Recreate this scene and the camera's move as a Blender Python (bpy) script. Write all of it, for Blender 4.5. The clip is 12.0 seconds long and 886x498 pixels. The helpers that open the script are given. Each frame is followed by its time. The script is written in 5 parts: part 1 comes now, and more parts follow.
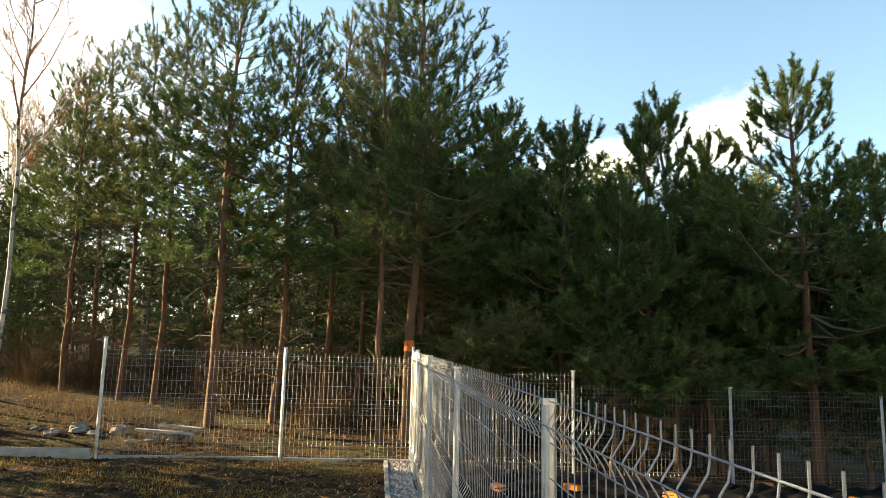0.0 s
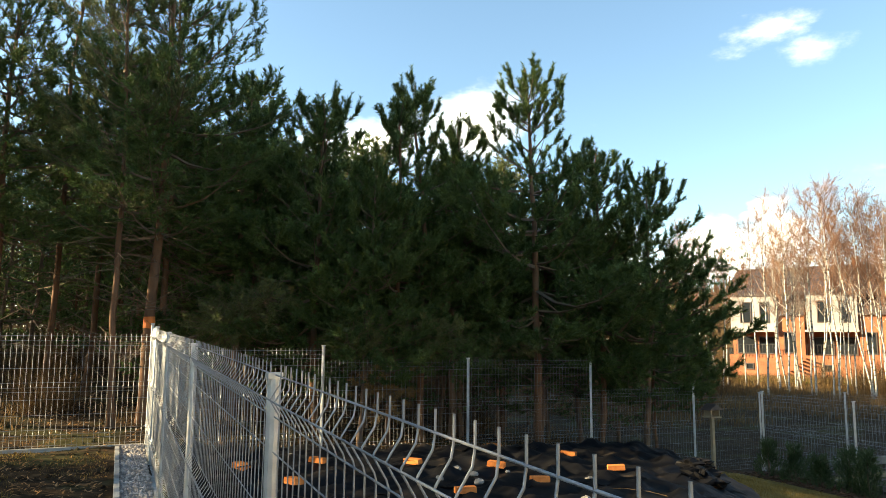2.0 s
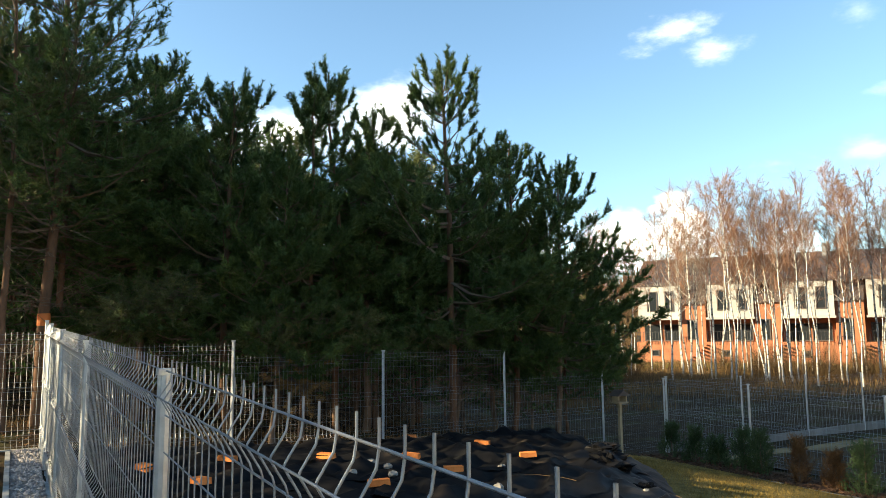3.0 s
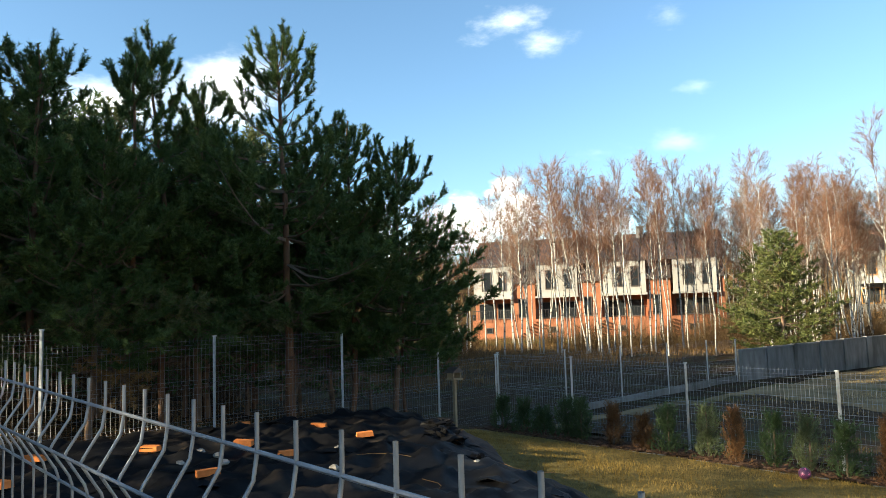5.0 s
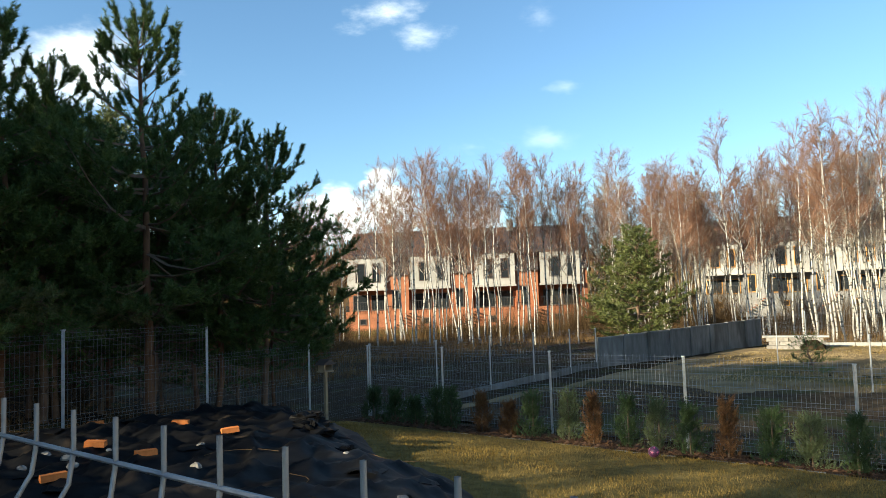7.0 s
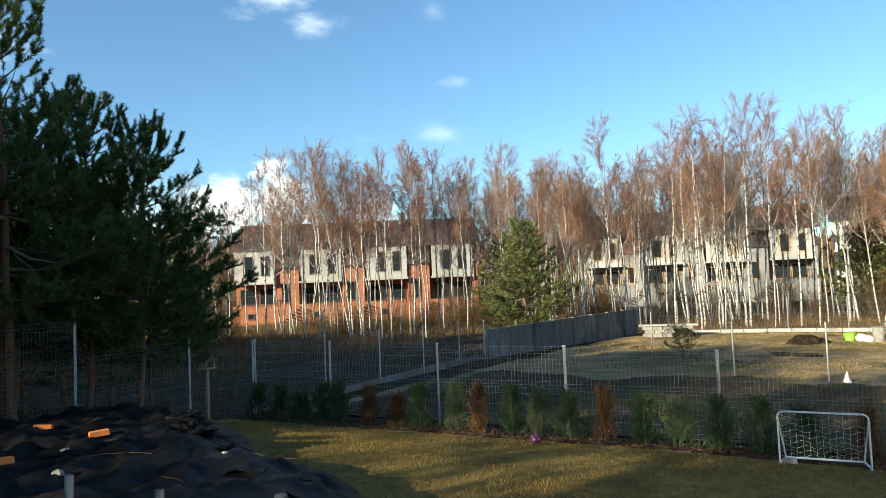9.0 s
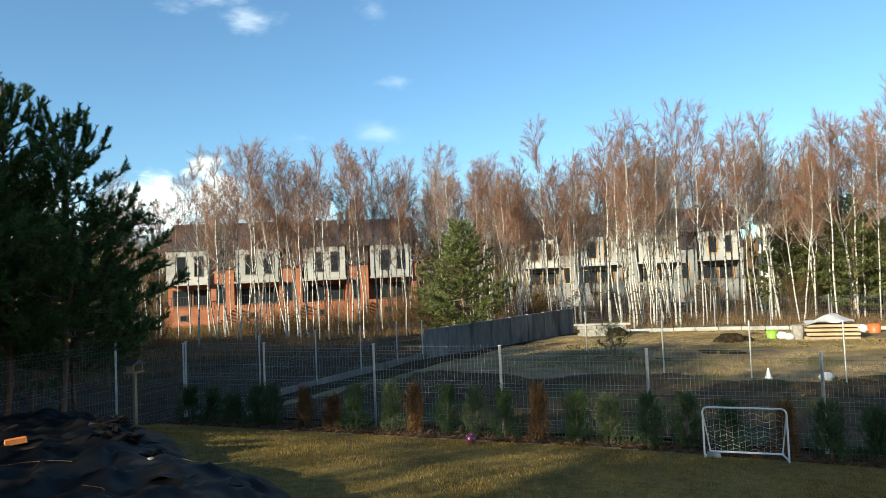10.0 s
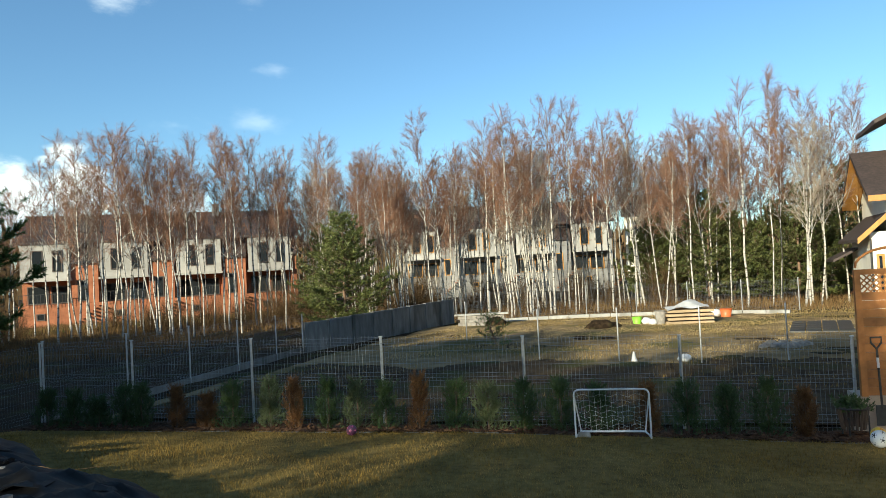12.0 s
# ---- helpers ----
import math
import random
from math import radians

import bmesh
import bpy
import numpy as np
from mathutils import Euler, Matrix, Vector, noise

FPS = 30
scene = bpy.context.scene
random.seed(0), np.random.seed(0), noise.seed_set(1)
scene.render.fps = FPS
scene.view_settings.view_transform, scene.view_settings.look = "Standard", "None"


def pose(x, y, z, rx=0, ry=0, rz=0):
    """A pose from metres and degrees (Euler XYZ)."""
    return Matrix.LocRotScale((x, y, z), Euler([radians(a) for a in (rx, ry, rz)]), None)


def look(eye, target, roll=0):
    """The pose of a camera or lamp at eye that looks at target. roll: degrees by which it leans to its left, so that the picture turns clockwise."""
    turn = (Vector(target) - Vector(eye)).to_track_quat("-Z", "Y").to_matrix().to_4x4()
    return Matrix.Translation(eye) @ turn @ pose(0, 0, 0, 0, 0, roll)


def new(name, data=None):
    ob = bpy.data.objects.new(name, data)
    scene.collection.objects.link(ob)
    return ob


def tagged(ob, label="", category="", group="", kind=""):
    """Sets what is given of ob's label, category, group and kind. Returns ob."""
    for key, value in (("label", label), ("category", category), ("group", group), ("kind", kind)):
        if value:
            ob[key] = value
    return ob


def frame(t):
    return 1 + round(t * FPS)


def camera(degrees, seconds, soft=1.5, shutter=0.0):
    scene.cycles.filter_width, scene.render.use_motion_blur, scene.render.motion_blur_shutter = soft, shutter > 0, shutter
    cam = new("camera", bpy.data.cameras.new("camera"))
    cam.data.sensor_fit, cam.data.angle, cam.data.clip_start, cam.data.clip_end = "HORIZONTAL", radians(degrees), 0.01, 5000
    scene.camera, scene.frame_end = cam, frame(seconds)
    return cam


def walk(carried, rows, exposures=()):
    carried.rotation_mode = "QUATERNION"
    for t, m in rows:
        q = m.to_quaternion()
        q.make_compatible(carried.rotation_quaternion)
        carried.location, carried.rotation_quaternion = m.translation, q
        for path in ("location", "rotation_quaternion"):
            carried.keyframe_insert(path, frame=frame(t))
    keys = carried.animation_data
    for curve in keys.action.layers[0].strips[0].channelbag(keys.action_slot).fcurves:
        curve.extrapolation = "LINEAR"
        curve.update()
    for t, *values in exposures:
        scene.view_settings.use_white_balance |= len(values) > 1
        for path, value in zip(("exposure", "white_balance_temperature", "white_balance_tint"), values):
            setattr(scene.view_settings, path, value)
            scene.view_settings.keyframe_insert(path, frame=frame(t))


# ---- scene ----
cam = camera(64.0, 12.0, soft=0.8)
PATH = [
    (0.0, 0.227, -0.913, 2.096, -4.96, 8.79, 1.41),
    (0.5, 0.257, -0.895, 2.094, -9.52, 8.75, 0.9),
    (1.0, 0.284, -0.87, 2.089, -14.44, 8.54, 0.8),
    (1.5, 0.3, -0.875, 2.087, -19.61, 7.67, 0.61),
    (2.0, 0.313, -0.925, 2.091, -24.41, 7.16, 0.5),
    (2.5, 0.343, -0.908, 2.088, -27.99, 6.9, -0.13),
    (3.0, 0.37, -0.915, 2.085, -31.12, 6.56, -0.47),
    (5.0, 0.421, -0.92, 2.066, -44.02, 4.88, -1.76),
    (5.5, 0.424, -0.923, 2.06, -47.35, 4.41, -1.91),
    (6.0, 0.433, -0.907, 2.07, -49.94, 4.25, -1.98),
    (6.5, 0.441, -0.921, 2.065, -52.34, 4.0, -1.95),
    (7.0, 0.448, -0.934, 2.062, -54.14, 3.86, -1.92),
    (9.0, 0.515, -0.994, 2.059, -62.77, 2.98, -2.33),
    (9.5, 0.535, -1.018, 2.057, -65.52, 2.8, -2.3),
    (10.0, 0.541, -1.034, 2.057, -67.66, 2.81, -2.39),
    (10.5, 0.555, -1.035, 2.038, -69.83, 2.54, -2.57),
    (11.0, 0.555, -1.045, 2.039, -72.37, 2.22, -2.75),
    (11.5, 0.549, -1.039, 2.036, -74.93, 2.07, -2.84),
    (12.0, 0.54, -1.06, 2.038, -77.14, 1.74, -3.03),
]
walk(cam, [(t, pose(x, y, z, 90 + pitch, 0, yaw) @ pose(0, 0, 0, 0, 0, roll)) for t, x, y, z, yaw, pitch, roll in PATH],
     exposures=[(0.0, 2.12, 9100, 2), (1.0, 2.16, 9500, 1), (1.5, 2.05, 8900, 1), (2.5, 1.82, 7700, 0), (5.5, 1.42, 6700, -1), (7.0, 1.23, 6450, -2), (9.5, 0.99, 6150, -4), (12.0, 0.8, 6100, -5)])

# ---------------------------------------------------------------- light
SUN_AZ, SUN_EL = math.atan2(0.39, -0.92), radians(18)
sun_way = Vector((math.cos(SUN_AZ) * math.cos(SUN_EL), math.sin(SUN_AZ) * math.cos(SUN_EL), math.sin(SUN_EL)))
sun = new("sun", bpy.data.lights.new("sun", "SUN"))
sun.data.energy, sun.data.angle, sun.data.color = 5.0, radians(0.6), (1.0, 0.83, 0.62)
sun.matrix_world = look((0, 0, 60), Vector((0, 0, 60)) - sun_way)

world = bpy.data.worlds.new("world")
scene.world = world
world.use_nodes = True
wn, wl = world.node_tree.nodes, world.node_tree.links
wn.clear()
sky = wn.new("ShaderNodeTexSky")
sky.sky_type, sky.sun_disc = "NISHITA", False
sky.sun_elevation, sky.sun_rotation = SUN_EL, math.pi / 2 - SUN_AZ
sky.altitude, sky.air_density, sky.dust_density, sky.ozone_density = 200, 1.0, 0.7, 3.6
bg, wout = wn.new("ShaderNodeBackground"), wn.new("ShaderNodeOutputWorld")
bg.inputs["Strength"].default_value = 0.11
wl.new(bg.outputs[0], wout.inputs[0])


def wmath(op, a, b=None, c=None):
    n = wn.new("ShaderNodeMath")
    n.operation = op
    for i, v in enumerate((a, b, c)):
        if v is None:
            continue
        if isinstance(v, (int, float)):
            n.inputs[i].default_value = v
        else:
            wl.new(v, n.inputs[i])
    return n.outputs[0]


# clouds: soft banks on the horizon and thin wisps higher up
coord = wn.new("ShaderNodeTexCoord")
dirs = coord.outputs["Generated"]


def cloud(yaw, elev, wide, high, scale, thick, low=0.45, top=0.62):
    """A bank of cloud round one compass direction, broken up by noise."""
    a, e = radians(yaw), radians(elev)
    rt, fw = Vector((math.cos(a), math.sin(a), 0)), Vector((-math.sin(a) * math.cos(e), math.cos(a) * math.cos(e), math.sin(e)))
    up = rt.cross(fw)

    def dot(v):
        n = wn.new("ShaderNodeVectorMath")
        n.operation = "DOT_PRODUCT"
        wl.new(dirs, n.inputs[0])
        n.inputs[1].default_value = v
        return n.outputs["Value"]
    u, v, w = wmath("DIVIDE", dot(rt), radians(wide)), wmath("DIVIDE", dot(up), radians(high)), dot(fw)
    d = wmath("SQRT", wmath("ADD", wmath("MULTIPLY", u, u), wmath("MULTIPLY", v, v)))
    body = wmath("MULTIPLY", wmath("MAXIMUM", wmath("SUBTRACT", 1.0, d), 0.0), wmath("GREATER_THAN", w, 0.0))
    no = wn.new("ShaderNodeTexNoise")
    no.inputs["Scale"].default_value, no.inputs["Detail"].default_value, no.inputs["Roughness"].default_value = scale, 7, 0.58
    mp = wn.new("ShaderNodeMapping")
    mp.inputs["Scale"].default_value = (1, 1, 2.2)
    wl.new(dirs, mp.inputs[0])
    wl.new(mp.outputs[0], no.inputs["Vector"])
    mr = wn.new("ShaderNodeMapRange")
    mr.interpolation_type = "SMOOTHSTEP"
    mr.inputs["From Min"].default_value, mr.inputs["From Max"].default_value = low, top
    wl.new(wmath("SUBTRACT", wmath("MULTIPLY_ADD", body, 0.55, no.outputs["Fac"]), 0.55), mr.inputs["Value"])
    edge = wmath("MINIMUM", wmath("MULTIPLY", body, 3.0), 1.0)
    return wmath("MULTIPLY", wmath("MULTIPLY", mr.outputs[0], edge), thick)


CLOUDS = [
    (-49.6, 7.6, 3.2, 4.2, 16, 0.95, 0.1, 0.36), (-45.0, 6.6, 5.5, 3.5, 13, 0.9, 0.1, 0.4), (-52, 5.0, 13, 4.0, 9, 0.75, 0.16, 0.55), (-57.5, 6.0, 3.5, 2.2, 14, 0.7, 0.1, 0.45), (-38, 5, 12, 5, 8, 0.7, 0.1, 0.5),
    (-19.5, 15.6, 13, 4.6, 9, 0.9, 0.16, 0.65), (-27.5, 16.8, 11, 5.0, 8, 0.95, 0.16, 0.65), (-50.2, 22.3, 6.0, 2.9, 13, 0.75, 0.2, 0.8), (-53.2, 20.7, 5.2, 2.0, 15, 0.5, 0.2, 0.8),
    (-62.9, 21.6, 2.8, 1.8, 16, 0.25, 0.22, 0.8), (-64.4, 16.1, 3.4, 1.5, 16, 0.22, 0.2, 0.75), (-62.6, 12.2, 5.5, 1.7, 14, 0.24, 0.18, 0.8), (-56.8, 11.9, 7.0, 1.9, 12, 0.4, 0.2, 0.75),
    # painted with the clouds: white sky glow on the sun's side, low belt of haze
    (30, 14, 22, 20, 3, 0.6, 0.0, 0.55), (-30, 6, 26, 5, 6, 0.4, 0.15, 0.6),
]
cover = None
for row in CLOUDS:
    c = cloud(*row)
    cover = c if cover is None else wmath("MAXIMUM", cover, c)
mixw = wn.new("ShaderNodeMix")
mixw.data_type = "RGBA"
wl.new(cover, mixw.inputs["Factor"])
wl.new(sky.outputs[0], mixw.inputs["A"])
mixw.inputs["B"].default_value = (9.0, 8.8, 8.7, 1)
wl.new(mixw.outputs["Result"], bg.inputs["Color"])

# ---------------------------------------------------------------- materials


def mat(name, cols, scale=6.0, rough=0.8, bump=0.0, metal=0.0, detail=6.0, stretch=(1, 1, 1), vary=0.0, thru=0.0, spot=None, bscale=None, spec=0.5):
    """A procedural surface: noise between colours, a coarser layer of stains, bump, and variation from piece to piece."""
    m = bpy.data.materials.new(name)
    m.use_nodes = True
    nt = m.node_tree
    n, l = nt.nodes, nt.links
    p = n["Principled BSDF"]
    p.inputs["Roughness"].default_value, p.inputs["Metallic"].default_value = rough, metal
    p.inputs["Specular IOR Level"].default_value = spec
    tc, mp = n.new("ShaderNodeTexCoord"), n.new("ShaderNodeMapping")
    mp.inputs["Scale"].default_value = stretch
    l.new(tc.outputs["Object"], mp.inputs[0])
    no = n.new("ShaderNodeTexNoise")
    no.inputs["Scale"].default_value, no.inputs["Detail"].default_value, no.inputs["Roughness"].default_value = scale, detail, 0.6
    l.new(mp.outputs[0], no.inputs["Vector"])
    cr = n.new("ShaderNodeValToRGB")
    el = cr.color_ramp.elements
    while len(el) < len(cols):
        el.new(0.5)
    for i, c in enumerate(cols):
        el[i].position = 0.3 + 0.4 * i / max(1, len(cols) - 1)
        el[i].color = (*c, 1)
    l.new(no.outputs["Fac"], cr.inputs["Fac"])
    col = cr.outputs["Color"]
    big = n.new("ShaderNodeTexNoise")
    big.inputs["Scale"].default_value, big.inputs["Detail"].default_value = scale * 0.13, 3
    l.new(mp.outputs[0], big.inputs["Vector"])
    mr = n.new("ShaderNodeMapRange")
    mr.inputs["From Min"].default_value, mr.inputs["From Max"].default_value = 0.3, 0.7
    mr.inputs["To Min"].default_value, mr.inputs["To Max"].default_value = 0.78, 1.18
    l.new(big.outputs["Fac"], mr.inputs["Value"])
    hs = n.new("ShaderNodeHueSaturation")
    l.new(col, hs.inputs["Color"])
    val = mr.outputs[0]
    if vary:
        oi, ge = n.new("ShaderNodeObjectInfo"), n.new("ShaderNodeNewGeometry")
        ad, fr, m2, mu = (n.new("ShaderNodeMath") for _ in range(4))
        ad.operation, fr.operation, m2.operation, mu.operation = "ADD", "FRACT", "MULTIPLY_ADD", "MULTIPLY"
        l.new(oi.outputs["Random"], ad.inputs[0])
        l.new(ge.outputs["Random Per Island"], ad.inputs[1])
        l.new(ad.outputs[0], fr.inputs[0])
        l.new(fr.outputs[0], m2.inputs[0])
        m2.inputs[1].default_value, m2.inputs[2].default_value = 2 * vary, 1 - vary
        l.new(m2.outputs[0], mu.inputs[0])
        l.new(val, mu.inputs[1])
        val = mu.outputs[0]
    l.new(val, hs.inputs["Value"])
    col = hs.outputs["Color"]
    if spot:
        sc, amount, c2 = spot
        sn, sr, mx = n.new("ShaderNodeTexNoise"), n.new("ShaderNodeMapRange"), n.new("ShaderNodeMix")
        sn.inputs["Scale"].default_value, sn.inputs["Detail"].default_value = sc, 5
        l.new(mp.outputs[0], sn.inputs["Vector"])
        sr.inputs["From Min"].default_value, sr.inputs["From Max"].default_value = 0.62 - amount * 0.3, 0.72 - amount * 0.3
        l.new(sn.outputs["Fac"], sr.inputs["Value"])
        mx.data_type = "RGBA"
        l.new(sr.outputs[0], mx.inputs["Factor"])
        l.new(col, mx.inputs["A"])
        mx.inputs["B"].default_value = (*c2, 1)
        col = mx.outputs["Result"]
    l.new(col, p.inputs["Base Color"])
    if bump:
        bn, bu = n.new("ShaderNodeTexNoise"), n.new("ShaderNodeBump")
        bn.inputs["Scale"].default_value, bn.inputs["Detail"].default_value = bscale or scale * 2, 8
        l.new(mp.outputs[0], bn.inputs["Vector"])
        l.new(bn.outputs["Fac"], bu.inputs["Height"])
        bu.inputs["Strength"].default_value, bu.inputs["Distance"].default_value = min(1, bump * 10), bump
        l.new(bu.outputs[0], p.inputs["Normal"])
    if thru:
        tr, ms = n.new("ShaderNodeBsdfTranslucent"), n.new("ShaderNodeMixShader")
        l.new(col, tr.inputs["Color"])
        ms.inputs[0].default_value = thru
        l.new(p.outputs[0], ms.inputs[1])
        l.new(tr.outputs[0], ms.inputs[2])
        l.new(ms.outputs[0], n["Material Output"].inputs["Surface"])
    return m


GALV = mat("galvanised_steel", [(0.21, 0.22, 0.238), (0.32, 0.335, 0.355)], 30, 0.5, metal=0.5, bump=0.0004)
GALV_POST = mat("galvanised_post", [(0.45, 0.46, 0.47), (0.6, 0.61, 0.62)], 18, 0.45, metal=0.6, bump=0.0006)
BARK_RED = mat("pine_bark_upper", [(0.08, 0.043, 0.026), (0.18, 0.09, 0.046), (0.125, 0.074, 0.05)], 9, 0.9, bump=0.012, stretch=(1, 1, 0.35))
BARK = mat("pine_bark", [(0.09, 0.06, 0.045), (0.22, 0.14, 0.09), (0.15, 0.11, 0.085)], 10, 0.95, bump=0.015, stretch=(1, 1, 0.3))
TWIG = mat("pine_twig", [(0.10, 0.07, 0.05), (0.2, 0.14, 0.09)], 12, 0.9)
NEEDLE = mat("pine_needles", [(0.045, 0.08, 0.024), (0.088, 0.138, 0.04), (0.13, 0.178, 0.055)], 1.6, 0.55, vary=0.4, thru=0.2, spec=0.25)
NEEDLE_OLD = mat("pine_needles_dull", [(0.075, 0.098, 0.03), (0.125, 0.142, 0.045), (0.185, 0.168, 0.058)], 1.6, 0.55, vary=0.35, thru=0.28)
NEEDLE_LIGHT = mat("pine_needles_light", [(0.07, 0.088, 0.022), (0.125, 0.145, 0.04), (0.185, 0.19, 0.06)], 1.2, 0.55, vary=0.35, thru=0.25)
NEEDLE_BROWN = mat("pine_needles_brown", [(0.2, 0.11, 0.04), (0.28, 0.17, 0.06)], 3, 0.7, vary=0.3, thru=0.25)
BIRCH = mat("birch_bark", [(0.35, 0.325, 0.29), (0.56, 0.53, 0.475)], 5, 0.75, bump=0.004, stretch=(1, 1, 2.5), spot=(3.0, 0.3, (0.07, 0.06, 0.05)))
BIRCH_TWIG = mat("birch_twig", [(0.235, 0.122, 0.08), (0.37, 0.205, 0.13)], 1.2, 0.8, vary=0.3, thru=0.3)
BIRCH_TWIG_PALE = mat("birch_twig_pale", [(0.34, 0.27, 0.22), (0.5, 0.42, 0.33)], 1.2, 0.8, vary=0.3, thru=0.3)
BUSH_TWIG = mat("bush_twig", [(0.09, 0.06, 0.035), (0.17, 0.11, 0.055)], 1.5, 0.85, vary=0.35, thru=0.2, spec=0.06)
SOIL = mat("soil_litter", [(0.016, 0.010, 0.006), (0.036, 0.024, 0.014), (0.078, 0.052, 0.029)], 5, 0.95, bump=0.03, bscale=24, spot=(1.1, 0.35, (0.052, 0.048, 0.02)), spec=0.06)
LAWN = mat("lawn_soil", [(0.10, 0.075, 0.024), (0.17, 0.125, 0.04), (0.23, 0.165, 0.06)], 7, 0.95, bump=0.02, bscale=40, spec=0.06)
GRASS = mat("grass_blades", [(0.14, 0.1, 0.027), (0.25, 0.168, 0.048), (0.37, 0.255, 0.09)], 0.7, 0.7, vary=0.4, thru=0.3, spec=0.06)
DRY = mat("dry_grass", [(0.10, 0.06, 0.028), (0.18, 0.11, 0.05), (0.26, 0.175, 0.08)], 0.5, 0.8, vary=0.35, thru=0.3, spec=0.06)
STRAW = mat("straw_grass", [(0.30, 0.215, 0.10), (0.44, 0.33, 0.165), (0.54, 0.42, 0.23)], 0.4, 0.8, vary=0.3, thru=0.3, spec=0.06)
MULCH = mat("bark_mulch", [(0.035, 0.022, 0.015), (0.09, 0.05, 0.03), (0.14, 0.085, 0.055)], 30, 0.95, bump=0.03, bscale=40, vary=0.3, spec=0.06)
SHEET = mat("black_plastic_sheet", [(0.006, 0.006, 0.007), (0.013, 0.013, 0.014)], 5, 0.5, bump=0.02, bscale=6, spec=0.05, spot=(2.2, 0.1, (0.04, 0.031, 0.024)))
BRICK = mat("clay_brick", [(0.52, 0.16, 0.045), (0.68, 0.24, 0.075)], 14, 0.85, bump=0.004, vary=0.15, spec=0.06)
CONC = mat("concrete", [(0.30, 0.29, 0.27), (0.43, 0.42, 0.39)], 8, 0.9, bump=0.006, vary=0.08, spot=(1.5, 0.15, (0.22, 0.21, 0.19)), spec=0.06)
# stained, streaked concrete, darker than CONC to carry the shade on the plot wall
CONC_DIM = mat("shade_dimmed_concrete", [(0.14, 0.135, 0.125), (0.24, 0.235, 0.22)], 5, 0.95, bump=0.008, stretch=(1, 1, 0.25), vary=0.12, spot=(1.2, 0.2, (0.1, 0.098, 0.085)), spec=0.06)
STONE = mat("field_stone", [(0.18, 0.165, 0.145), (0.36, 0.33, 0.29)], 6, 0.9, bump=0.02, vary=0.25)
GRAVEL = mat("gravel", [(0.22, 0.19, 0.17), (0.42, 0.38, 0.35)], 30, 0.9, vary=0.4)
THUJA = mat("thuja_green", [(0.034, 0.066, 0.018), (0.08, 0.125, 0.036)], 3, 0.6, vary=0.35, thru=0.2)
THUJA_PALE = mat("thuja_grey_green", [(0.08, 0.11, 0.045), (0.16, 0.18, 0.075)], 3, 0.6, vary=0.35, thru=0.2)
THUJA_DRY = mat("thuja_dried_brown", [(0.13, 0.062, 0.022), (0.23, 0.115, 0.04)], 3, 0.7, vary=0.35, thru=0.25)
WHITE_PAINT = mat("white_paint", [(0.74, 0.74, 0.73), (0.82, 0.82, 0.81)], 20, 0.4)
NET = mat("white_net", [(0.7, 0.7, 0.68), (0.8, 0.8, 0.78)], 20, 0.7)
RENDER_WHITE = mat("white_render", [(0.34, 0.325, 0.30), (0.43, 0.41, 0.38)], 2, 0.9, bump=0.003, bscale=30)
RENDER_CREAM = mat("cream_render", [(0.78, 0.73, 0.63), (0.84, 0.79, 0.69)], 2, 0.9, bump=0.003, bscale=30)
RENDER_GREY = mat("grey_render", [(0.19, 0.185, 0.18), (0.27, 0.262, 0.25)], 2, 0.9, bump=0.003, bscale=30)
HOUSE_BRICK = mat("house_brickwork", [(0.26, 0.092, 0.045), (0.39, 0.15, 0.072)], 9, 0.9, bump=0.004)
ROOF = mat("dark_roof_tiles", [(0.035, 0.025, 0.023), (0.075, 0.052, 0.045)], 7, 0.7, bump=0.01, vary=0.12)
FRAME = mat("dark_window_frame", [(0.06, 0.045, 0.04), (0.10, 0.075, 0.06)], 10, 0.5)
OAK = mat("golden_oak_wood", [(0.42, 0.19, 0.04), (0.56, 0.28, 0.07)], 5, 0.5, stretch=(1, 1, 0.2), vary=0.12)
DECK = mat("stained_planks", [(0.30, 0.115, 0.028), (0.48, 0.2, 0.055)], 6, 0.55, stretch=(1, 0.25, 1), bump=0.003, vary=0.18)
PALE_WOOD = mat("pale_timber", [(0.32, 0.23, 0.14), (0.45, 0.34, 0.21)], 8, 0.8, stretch=(0.3, 1, 1), vary=0.15)
BLACK = mat("black_metal", [(0.015, 0.015, 0.016), (0.035, 0.035, 0.036)], 12, 0.5)
PLASTIC_G = mat("green_plastic", [(0.25, 0.62, 0.04), (0.3, 0.7, 0.06)], 8, 0.45)
PLASTIC_R = mat("orange_red_plastic", [(0.6, 0.13, 0.04), (0.68, 0.17, 0.05)], 8, 0.45)
PLASTIC_W = mat("white_plastic", [(0.68, 0.68, 0.67), (0.78, 0.78, 0.77)], 8, 0.5)
PLASTIC_GREY = mat("grey_sheeting", [(0.42, 0.42, 0.42), (0.62, 0.61, 0.6)], 4, 0.5, bump=0.02, bscale=5)
PINK = mat("pink_ball_panel", [(0.62, 0.12, 0.26), (0.7, 0.18, 0.32)], 8, 0.45)
PURPLE = mat("purple_ball_panel", [(0.06, 0.02, 0.055), (0.10, 0.03, 0.08)], 8, 0.45)
YELLOW = mat("yellow_plastic", [(0.75, 0.5, 0.03), (0.8, 0.56, 0.05)], 8, 0.45)
PAINT_MARK = mat("orange_paint", [(0.7, 0.16, 0.03), (0.76, 0.22, 0.05)], 12, 0.7)
BEIGE = mat("beige_plinth", [(0.44, 0.35, 0.27), (0.52, 0.42, 0.33)], 5, 0.9, bump=0.004)
GLASS = bpy.data.materials.new("window_glass")
GLASS.use_nodes = True
